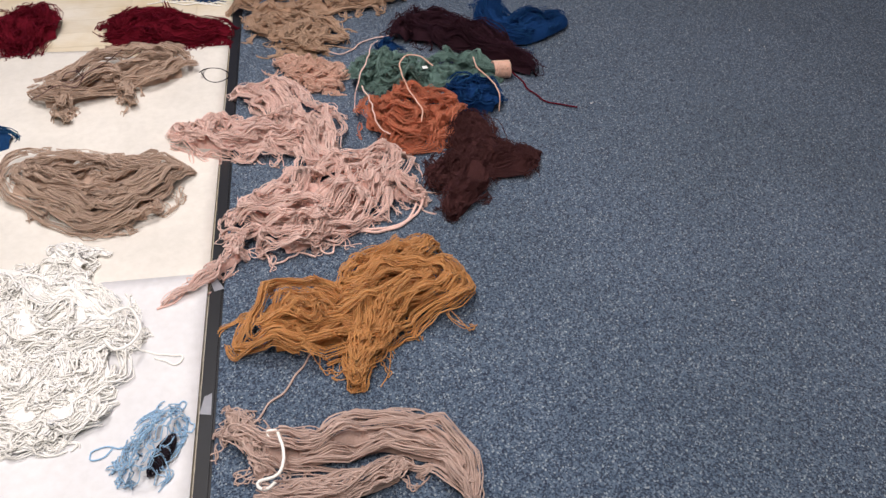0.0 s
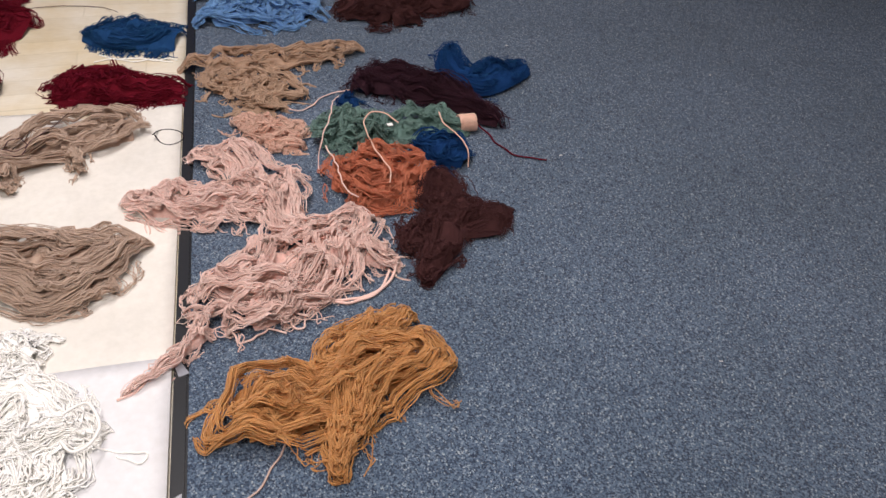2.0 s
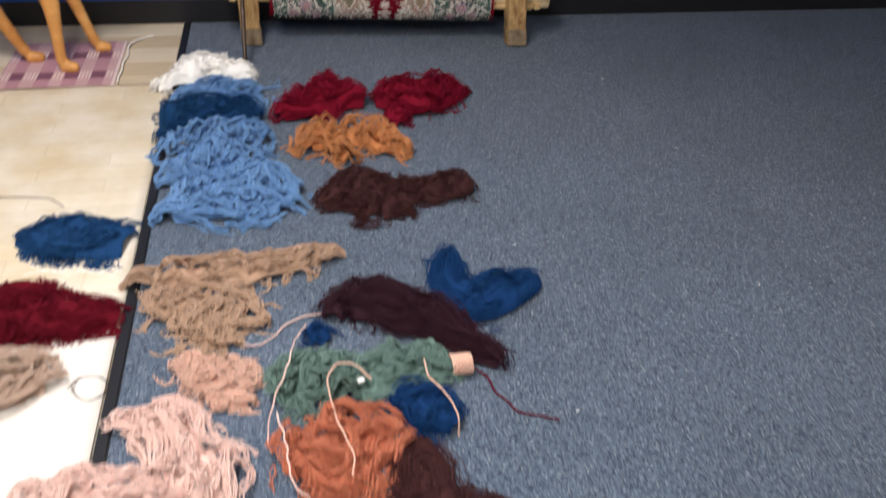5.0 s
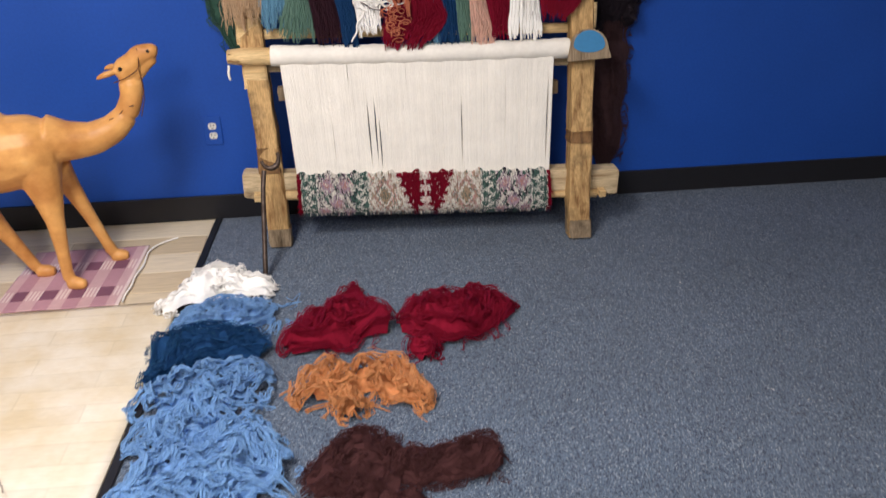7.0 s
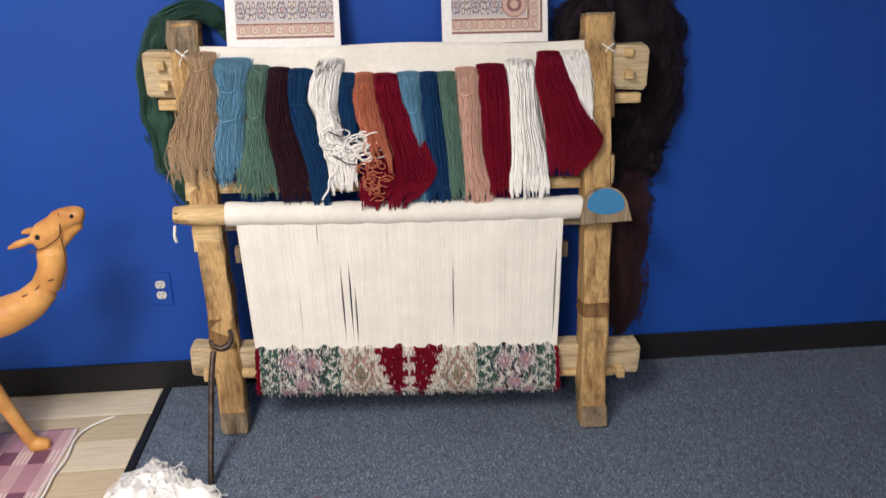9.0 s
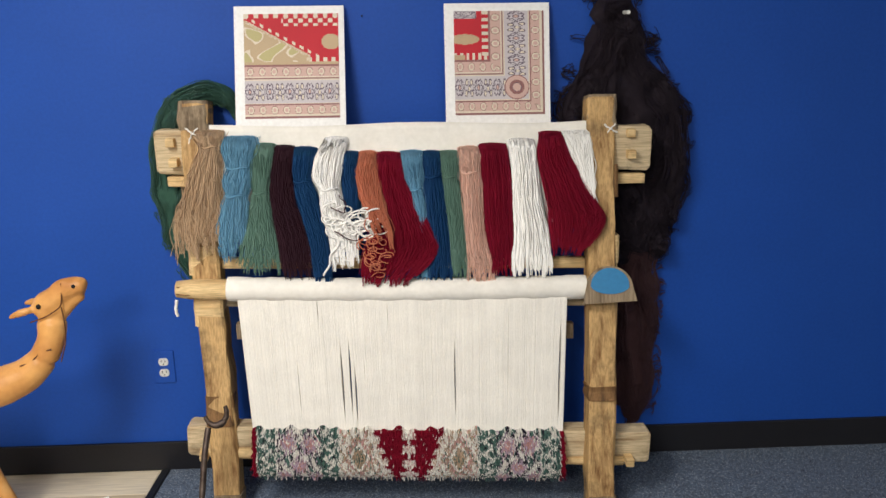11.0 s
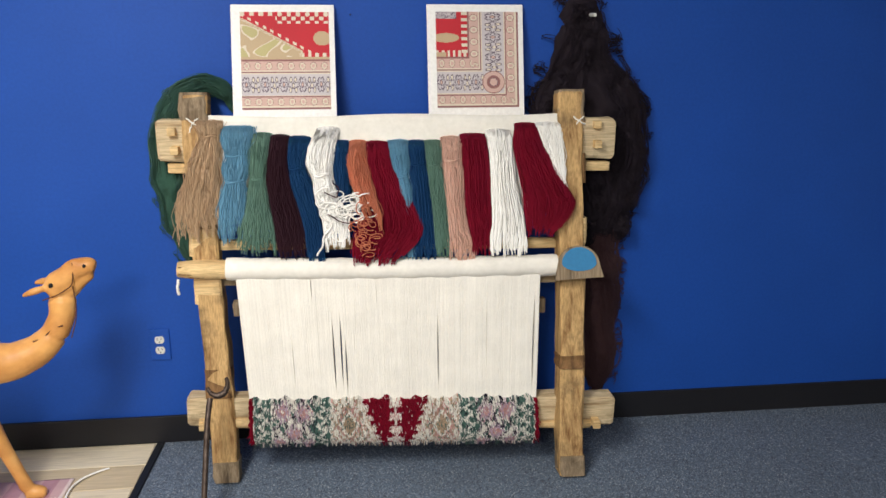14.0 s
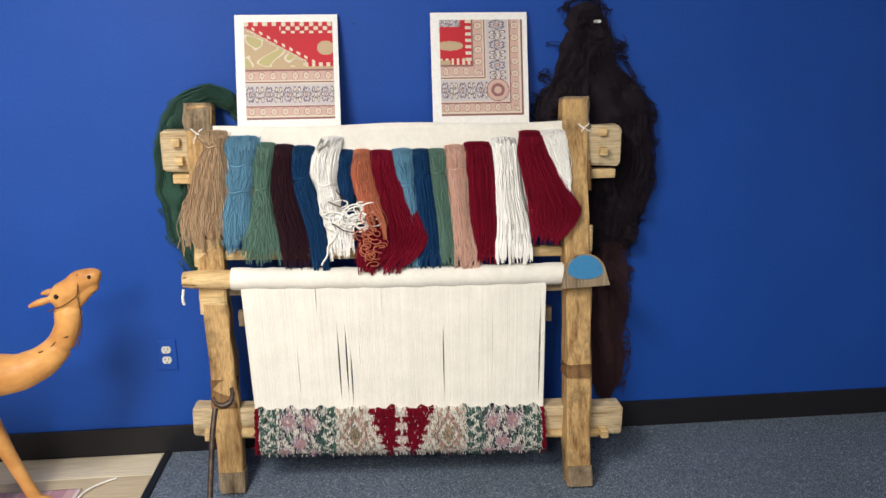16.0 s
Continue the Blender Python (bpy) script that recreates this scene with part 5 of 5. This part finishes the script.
floor_skein("thick mustard yellow skein with a wrapped middle", "mustard", 0.075, [
    [(-0.06, -3.46, 0.075), (0.03, -3.42, 0.115), (0.14, -3.43, 0.095), (0.25, -3.38, 0.095), (0.37, -3.36, 0.105)],
    [(0.15, -3.33, 0.05), (0.27, -3.27, 0.064), (0.36, -3.23, 0.045)],
    [(0.2, -3.37, 0.056), (0.18, -3.46, 0.051), (0.16, -3.55, 0.041), (0.15, -3.59, 0.027)],
    [(0.17, -3.33, 0.05), (0.2, -3.42, 0.055), (0.19, -3.5, 0.045)]], r=0.0019, cover=5.6, wob=0.16, ends=24, fill=0.36)
floor_skein("large untidy pale pink heap of yarn with trailing ends", "pink", 0.075, [
    [(-0.08, -3.08, 0.071), (0.02, -3.07, 0.122), (0.14, -3.02, 0.141), (0.26, -2.94, 0.108), (0.32, -2.87, 0.061)],
    [(0.17, -2.95, 0.097), (0.11, -2.77, 0.103), (0.07, -2.64, 0.089), (0.01, -2.54, 0.06), (-0.07, -2.55, 0.044)],
    [(0.1, -2.75, 0.101), (-0.04, -2.75, 0.091), (-0.12, -2.74, 0.082), (-0.22, -2.72, 0.067)],
    [(-0.01, -3.18, 0.05), (0.11, -3.14, 0.058), (0.21, -3.05, 0.059)],
    [(-0.05, -3.15, 0.03), (-0.1, -3.22, 0.014), (-0.17, -3.29, 0.009), (-0.23, -3.34, 0.005)],
    [(0.3, -3.01, 0.046), (0.36, -3.04, 0.02)]], r=0.0024, cover=4.4, wob=0.22, ends=60)
floor_skein("small frayed peach pink bundle", "peach", 0.037, [
    [(0.04, -2.36, 0.042), (0.12, -2.42, 0.068), (0.21, -2.45, 0.055)],
    [(0.11, -2.5, 0.022), (0.21, -2.52, 0.016)]], r=0.0024, wob=0.3, ends=30)
floor_skein("flat frayed tan heap of cut yarn", "tan", 0.05, [
    [(-0.08, -2.03, 0.051), (0.07, -2.02, 0.078), (0.22, -2.02, 0.075), (0.37, -1.99, 0.061), (0.47, -1.98, 0.044)],
    [(-0.02, -2.13, 0.067), (0.11, -2.17, 0.114), (0.21, -2.23, 0.075)],
    [(0.06, -2.26, 0.056), (0.17, -2.31, 0.037)]], r=0.0028, cover=4, wob=0.35, ends=90)
floor_skein("small royal blue skein under the rust heap", "royal", 0.062, [
    [(0.54, -2.57, 0.06), (0.6, -2.62, 0.07), (0.64, -2.67, 0.055)]], ends=8)
floor_skein("rust orange skein with pale tie yarn over it", "rust", 0.075, [
    [(0.28, -2.66, 0.091), (0.38, -2.71, 0.136), (0.5, -2.68, 0.092)],
    [(0.32, -2.8, 0.038), (0.43, -2.77, 0.049)]], r=0.002, cover=4.2, wob=0.2, ends=22)
floor_skein("teal green skein tied with pale yarn", "teal", 0.075, [
    [(0.25, -2.49, 0.07), (0.33, -2.48, 0.094), (0.42, -2.5, 0.1)],
    [(0.42, -2.53, 0.09), (0.53, -2.48, 0.085), (0.63, -2.47, 0.06), (0.69, -2.5, 0.027)]], r=0.0021, cover=4.6, wob=0.2, ends=30)
floor_skein("soft dark brown spread heap of wool", "brown", 0.05, [
    [(0.56, -2.71, 0.056), (0.55, -2.86, 0.078), (0.5, -2.99, 0.061), (0.44, -3.1, 0.042)],
    [(0.52, -2.86, 0.102), (0.61, -2.93, 0.076), (0.67, -2.88, 0.036)],
    [(0.47, -2.92, 0.061), (0.42, -2.99, 0.049)]], r=0.0016, cover=4.4, wob=0.25, ends=30)
floor_skein("dark plum skein lying across the blue one", "plum", 0.075, [
    [(0.45, -2.21, 0.056), (0.56, -2.23, 0.099), (0.67, -2.33, 0.087), (0.74, -2.42, 0.07), (0.8, -2.47, 0.043)],
    [(0.44, -2.2, 0.04), (0.42, -2.26, 0.04)]], r=0.0017, cover=4.2, ends=16)
floor_skein("small blue skein half under the plum one", "royal", 0.045, [
    [(0.365, -2.3, 0.03), (0.4, -2.34, 0.034)]], r=0.0016, ends=8)
floor_skein("royal blue skein bent in a V", "royal", 0.062, [
    [(0.76, -2.03, 0.04), (0.76, -2.19, 0.073), (0.79, -2.28, 0.091), (0.89, -2.22, 0.081), (0.98, -2.17, 0.056)]], r=0.0016, cover=4.4, ends=10)
floor_skein("large sky blue heap of loose yarn", "sky", 0.09, [
    [(-0.02, -1.36, 0.083), (0.11, -1.31, 0.111), (0.28, -1.25, 0.1)],
    [(-0.02, -1.71, 0.066), (0.11, -1.65, 0.147), (0.25, -1.6, 0.167), (0.38, -1.7, 0.067)],
    [(-0.01, -1.49, 0.077), (0.16, -1.48, 0.155), (0.29, -1.46, 0.106)]], r=0.0024, cover=4.4, wob=0.3, ends=34)
floor_skein("dark brown skein with a narrow end", "brown", 0.062, [
    [(0.47, -1.69, 0.08), (0.57, -1.66, 0.17), (0.66, -1.69, 0.13)],
    [(0.66, -1.66, 0.07), (0.77, -1.67, 0.075), (0.91, -1.65, 0.085)],
    [(0.63, -1.79, 0.03), (0.72, -1.78, 0.02)]], r=0.0018, cover=4.4, wob=0.2, ends=14)
floor_skein("orange frayed heap of wool", "orange", 0.085, [
    [(0.41, -1.34, 0.05), (0.47, -1.3, 0.1), (0.57, -1.3, 0.1), (0.65, -1.27, 0.1), (0.72, -1.36, 0.06), (0.77, -1.41, 0.03)],
    [(0.52, -1.38, 0.05), (0.58, -1.42, 0.045)]], r=0.002, cover=4.4, wob=0.3, ends=24)
floor_skein("maroon peaked heap of wool on the carpet", "wine", 0.095, [
    [(0.37, -1.07, 0.06), (0.46, -1.01, 0.12), (0.56, -0.96, 0.16), (0.66, -0.97, 0.11)],
    [(0.53, -0.92, 0.09), (0.565, -0.82, 0.06), (0.575, -0.74, 0.025)]], r=0.0018, cover=4.4, ends=14)
floor_skein("maroon rounded skein on the carpet", "wine", 0.085, [
    [(0.73, -0.99, 0.07), (0.82, -0.99, 0.17), (0.94, -0.96, 0.16), (1.08, -0.91, 0.09)],
    [(0.78, -1.12, 0.06), (0.79, -1.19, 0.03)]], r=0.0018, cover=4.4, ends=12)
floor_skein("deep navy heap of wool beside the sky blue one", "navy", 0.08, [
    [(-0.05, -1.2, 0.034), (0.01, -1.05, 0.106), (0.13, -1.04, 0.12), (0.27, -1.08, 0.091)]], r=0.0018, cover=4.4, ends=16)
floor_skein("sky blue fuzzy bundle behind the navy heap", "sky", 0.05, [
    [(-0.01, -0.9, 0.042), (0.1, -0.83, 0.106), (0.22, -0.87, 0.109), (0.33, -0.85, 0.056)]], r=0.002, wob=0.3, ends=30)
floor_skein("white wool bundle lying across the black strip", "white", 0.085, [
    [(-0.09, -0.78, 0.04), (0.0, -0.72, 0.07), (0.08, -0.62, 0.085), (0.18, -0.67, 0.06), (0.27, -0.69, 0.03)],
    [(0.07, -0.6, 0.06), (0.085, -0.51, 0.03)]], r=0.0024, wob=0.25, ends=40, base=0.004, fill=0.92)

# ---- ties, loose ends and small things ----
def loose(name, label, wool, r, points, seed):
    if name == "tie_yarn":  # lies on top of the skeins
        points = [(x, y, z + 0.022 if z > 0.04 else z) for x, y, z in points]
    v, f = strand(points, r * (0.6 if name == "tie_yarn" else 0.8), 14 * len(points), 0.0026, seed, 6)
    o = np.array(points[0], float)
    ob = part(name, mesh_of(name, v - o, f, YARN[wool]))
    ob.location = o
    return tagged(ob, label, "yarn", "loose yarn ends")


loose("white_tie", "thick white yarn tie looped round the mauve skein", "cream", 0.0038, [(-0.027, -3.718, 0.05), (-0.03, -3.702, 0.05), (-0.012, -3.708, 0.055), (-0.005, -3.74, 0.06), (0.001, -3.77, 0.06), (-0.005, -3.791, 0.055), (-0.027, -3.8, 0.05), (-0.047, -3.8, 0.045), (-0.049, -3.812, 0.04), (-0.036, -3.822, 0.045), (-0.017, -3.811, 0.055)], 0)
loose("yarn_end", "thin mauve yarn end trailing to the mustard skein", "mauve", 0.0026, [(-0.065, -3.68, 0.02), (-0.047, -3.637, 0.004), (-0.023, -3.607, 0.004), (0.008, -3.584, 0.004), (0.026, -3.549, 0.004), (0.043, -3.522, 0.004), (0.06, -3.497, 0.004)], 1)
loose("yarn_loop", "thin black yarn loop at the taupe skein's end", "black", 0.0022, [(-0.187, -2.427, 0.03), (-0.171, -2.373, 0.008), (-0.127, -2.374, 0.008), (-0.106, -2.405, 0.008), (-0.11, -2.442, 0.008), (-0.145, -2.454, 0.008), (-0.175, -2.429, 0.008), (-0.183, -2.417, 0.02)], 2)
loose("yarn_end", "dark red yarn end with a knot on the carpet", "maroon", 0.003, [(0.729, -2.504, 0.03), (0.76, -2.514, 0.005), (0.767, -2.578, 0.005), (0.787, -2.629, 0.005), (0.81, -2.649, 0.005), (0.835, -2.658, 0.005), (0.859, -2.666, 0.005), (0.888, -2.678, 0.005)], 3)
loose("tie_yarn", "pale pink tie yarn lying over the teal skein", "pink", 0.003, [(0.35, -2.29, 0.03), (0.311, -2.436, 0.07), (0.29, -2.533, 0.085), (0.267, -2.589, 0.08), (0.251, -2.613, 0.05), (0.235, -2.637, 0.02), (0.244, -2.68, 0.02)], 4)
loose("tie_yarn", "pale pink tie yarn lying over the rust skein", "pink", 0.003, [(0.262, -2.63, 0.06), (0.276, -2.717, 0.07), (0.281, -2.785, 0.07), (0.282, -2.823, 0.06), (0.311, -2.85, 0.05)], 5)
loose("tie_yarn", "pale pink tie yarn hooked from teal to rust", "peach", 0.0032, [(0.468, -2.589, 0.09), (0.441, -2.554, 0.1), (0.4, -2.537, 0.1), (0.377, -2.57, 0.095), (0.378, -2.638, 0.085), (0.387, -2.705, 0.08), (0.403, -2.762, 0.08), (0.406, -2.805, 0.08), (0.395, -2.831, 0.07)], 6)
loose("tie_yarn", "peach tie yarn hanging over the blue skein", "peach", 0.0032, [(0.598, -2.534, 0.08), (0.596, -2.59, 0.08), (0.616, -2.624, 0.07), (0.636, -2.666, 0.065), (0.644, -2.696, 0.05), (0.643, -2.711, 0.03)], 7)
loose("yarn_end", "pale pink yarn end between tan and plum heaps", "pink", 0.0026, [(0.2, -2.328, 0.02), (0.234, -2.326, 0.005), (0.274, -2.284, 0.005), (0.314, -2.242, 0.005), (0.371, -2.225, 0.005), (0.414, -2.241, 0.02)], 8)
loose("yarn_end", "thick pale pink yarn trailing in an arc", "pink", 0.0045, [(0.374, -3.032, 0.03), (0.365, -3.057, 0.02), (0.353, -3.082, 0.006), (0.321, -3.12, 0.006), (0.285, -3.143, 0.006), (0.237, -3.151, 0.006), (0.192, -3.133, 0.006), (0.16, -3.117, 0.02)], 9)
loose("yarn_end", "second pale pink yarn trailing in an arc", "pink", 0.004, [(0.344, -3.072, 0.02), (0.329, -3.107, 0.006), (0.286, -3.139, 0.008), (0.231, -3.144, 0.008), (0.18, -3.12, 0.01), (0.142, -3.101, 0.03)], 10)
loose("yarn_end", "pale pink frayed end on the carpet", "pink", 0.003, [(0.095, -3.184, 0.02), (0.112, -3.209, 0.006), (0.134, -3.205, 0.006), (0.135, -3.164, 0.006), (0.15, -3.152, 0.02)], 11)
loose("yarn_end", "pale pink short end on the carpet", "pink", 0.003, [(-0.021, -3.207, 0.02), (-0.008, -3.231, 0.006), (0.022, -3.22, 0.006), (0.055, -3.195, 0.006), (0.092, -3.216, 0.006)], 12)
loose("yarn_end", "white yarn loop stretched from the white heap", "white", 0.0026, [(-0.292, -3.448, 0.05), (-0.272, -3.453, 0.015), (-0.233, -3.471, 0.015), (-0.197, -3.473, 0.015), (-0.186, -3.486, 0.015), (-0.199, -3.497, 0.015), (-0.227, -3.487, 0.015), (-0.241, -3.47, 0.015)], 13)
loose("yarn_end", "white ribbon of yarn looped in the heap", "white", 0.004, [(-0.327, -3.41, 0.08), (-0.302, -3.391, 0.08), (-0.277, -3.393, 0.07), (-0.265, -3.431, 0.06), (-0.283, -3.472, 0.06), (-0.308, -3.483, 0.06), (-0.329, -3.46, 0.07)], 14)
loose("yarn_end", "pale blue yarn loop on the sheet", "powder", 0.0018, [(-0.266, -3.683, 0.0145), (-0.29, -3.673, 0.0145), (-0.314, -3.672, 0.0145), (-0.342, -3.677, 0.0145), (-0.348, -3.69, 0.0145), (-0.332, -3.7, 0.0145), (-0.312, -3.689, 0.0145), (-0.299, -3.678, 0.0145)], 15)
loose("yarn_end", "pale blue small yarn loop on the sheet", "powder", 0.0018, [(-0.188, -3.633, 0.0145), (-0.17, -3.639, 0.0145), (-0.159, -3.654, 0.0145), (-0.169, -3.662, 0.0145), (-0.185, -3.652, 0.0145), (-0.19, -3.636, 0.0145)], 16)
loose("yarn_end", "pale blue loop at the tangle's top", "powder", 0.0018, [(-0.198, -3.597, 0.0145), (-0.184, -3.588, 0.0145), (-0.175, -3.597, 0.0145), (-0.185, -3.606, 0.0145), (-0.2, -3.602, 0.0145)], 17)
loose("yarn_end", "pale blue end trailing on the sheet", "powder", 0.0018, [(-0.263, -3.707, 0.0145), (-0.278, -3.727, 0.0145), (-0.288, -3.737, 0.0145), (-0.286, -3.761, 0.0145)], 18)
loose("yarn_end", "thin dark red thread between two skeins", "umber", 0.0016, [(-0.605, -1.593, 0.03), (-0.58, -1.533, 0.008), (-0.507, -1.531, 0.008), (-0.442, -1.532, 0.008), (-0.355, -1.553, 0.008), (-0.302, -1.646, 0.03)], 19)
loose("yarn_end", "thin dark thread along the taupe skein", "umber", 0.0016, [(-0.615, -2.563, 0.05), (-0.577, -2.563, 0.07), (-0.547, -2.54, 0.08), (-0.484, -2.576, 0.085), (-0.479, -2.497, 0.085), (-0.441, -2.457, 0.08), (-0.42, -2.386, 0.07), (-0.38, -2.294, 0.06)], 20)
loose("yarn_end", "dark thread curl on the taupe skein", "umber", 0.0016, [(-0.536, -2.512, 0.08), (-0.527, -2.487, 0.085), (-0.495, -2.484, 0.085), (-0.481, -2.526, 0.085), (-0.509, -2.546, 0.085), (-0.538, -2.518, 0.08)], 21)
loose("yarn_loop", "dark plum yarn loop beside the plum skein", "plum", 0.0035, [(0.47, -2.205, 0.05), (0.443, -2.142, 0.03), (0.427, -2.152, 0.02), (0.441, -2.203, 0.03), (0.469, -2.235, 0.05)], 22)
loose("yarn_end", "blue fuzzy yarn ends near the white wool", "sky", 0.0014, [(0.331, -0.761, 0.02), (0.354, -0.765, 0.004), (0.377, -0.699, 0.004), (0.373, -0.799, 0.004), (0.344, -0.832, 0.01)], 23)
loose("yarn_end", "loose pale yarn on the cream sheet", "cream", 0.0026, [(-0.352, -1.906, 0.008), (-0.296, -1.945, 0.008), (-0.241, -1.938, 0.008), (-0.18, -1.967, 0.008), (-0.139, -1.947, 0.008), (-0.116, -1.966, 0.008)], 24)
loose("yarn_end", "loose pale yarn strand beside the navy skein", "cream", 0.0026, [(-0.365, -1.951, 0.008), (-0.312, -1.933, 0.008), (-0.251, -1.967, 0.008), (-0.196, -1.95, 0.008), (-0.129, -1.98, 0.008)], 25)
loose("yarn_end", "pink yarn tip reaching onto the white sheet", "pink", 0.0035, [(-0.108, -3.213, 0.015), (-0.145, -3.244, 0.015), (-0.179, -3.285, 0.015), (-0.213, -3.321, 0.015), (-0.249, -3.339, 0.015)], 26)

tag = box(-0.008, 0.008, -0.005, 0.005, 0, 0.0012)
tag = part("paper_tag", tag, None, "", PAPER)
tag.matrix_world = pose(0.448, -2.582, 0.102, 12, 8, 20)
tagged(tag, "tiny white paper tag on the teal skein", "tag")

# turns of peach yarn round the teal skein's end
t = np.linspace(0, 1, 160)
a = t * 2 * math.pi * 9
coil = np.stack([0.702 - 0.025 + 0.05 * t, -2.491 + 0.024 * np.cos(a), 0.028 + 0.024 * np.sin(a)], 1)
v, f = tubes(coil[None], np.array([0.0035]), 6)
tagged(part("yarn_wrap", mesh_of("yarn_wrap", v, f, YARN["peach"])), "peach yarn wound round the teal skein's end", "yarn")
rng = np.random.default_rng(12)
a, b = rng.uniform(0, 2 * np.pi, (60, 1)) + np.linspace(0, 5, 20)[None], rng.uniform(-1, 1, (60, 1))
rr = np.sqrt(1 - b**2)
loop = np.stack([0.04 * (b + 0.15 * np.sin(a)), 0.015 * rr * np.cos(a), 0.012 + 0.013 * rr * np.sin(a)], 2)
v, f = tubes(loop, np.full(60, 0.0017), 3)
ball = part("yarn_ball", mesh_of("yarn_ball", v, f, YARN["black"]))
ball.matrix_world = pose(-0.215, -3.710, 0.013, 0, 0, 62)
tagged(ball, "small dark wound ball of yarn under pale blue threads", "yarn", kind="")

# scraps of clear tape on the black strip
for x, y, turn in ((-0.128, -3.275, 15), (-0.141, -3.6, -12)):
    bm = box(-0.011, 0.011, -0.02, 0.02, 0, 0.0006, 0)
    bm.verts.ensure_lookup_table()
    for vert in bm.verts:
        if vert.co.x > 0 and vert.co.y > 0:
            vert.co.x, vert.co.y = 0.002, 0.03
    ob = part("tape_scrap", bm, None, "", TAPE)
    ob.matrix_world = pose(x, y, 0.0062, 0, 0, turn)
    tagged(ob, "torn scrap of clear tape on the black strip", "tape", "tape scraps")

# lint on the carpet
rng = np.random.default_rng(31)
bit = mesh_of("lint", *strand([(0, 0, 0.002), (0.005, 0.003, 0.003), (0.011, 0.002, 0.002)], 0.0011, 8, 0.001, 1, 4), YARN["cream"])
for i in range(22):
    ob = part("lint", bit)
    ob.matrix_world = pose(rng.uniform(0.35, 2.4), rng.uniform(-3.6, -0.5), 0.001, 0, 0, rng.uniform(0, 360)) @ Matrix.Diagonal((*(rng.uniform(0.4, 1.0),) * 3, 1))
    tagged(ob, "small pale bit of lint on the carpet", "lint", "lint on the carpet")

# ---- planks of the pale floor near the wall ----
floor2 = bpy.data.objects["floor_2"]
plank_mesh = {}
for j in range(6):
    y1 = -0.014 - 0.152 * j
    for i in range(4):
        x1 = edge(y1 - 0.07) - 0.018 - 0.9 * i + (0 if i == 0 else 0.37 * ((j * 2) % 3) - 0.37)
        x0 = edge(y1 - 0.07) - 0.018 - 0.9 * (i + 1) + 0.37 * ((j * 2) % 3) - 0.37
        key = round(x1 - x0, 2)
        if key not in plank_mesh:
            bm = box(-(x1 - x0) / 2 + 0.0012, (x1 - x0) / 2 - 0.0012, -0.0748, 0.0748, -0.004, 0.0, 0.0012, 1)
            me = bpy.data.meshes.new("plank")
            bm.to_mesh(me)
            bm.free()
            me.materials.append(PLANKMAT)
            plank_mesh[key] = me
        ob = part("plank", plank_mesh[key], floor2)
        ob.location = ((x0 + x1) / 2, y1 - 0.076, 0.0)
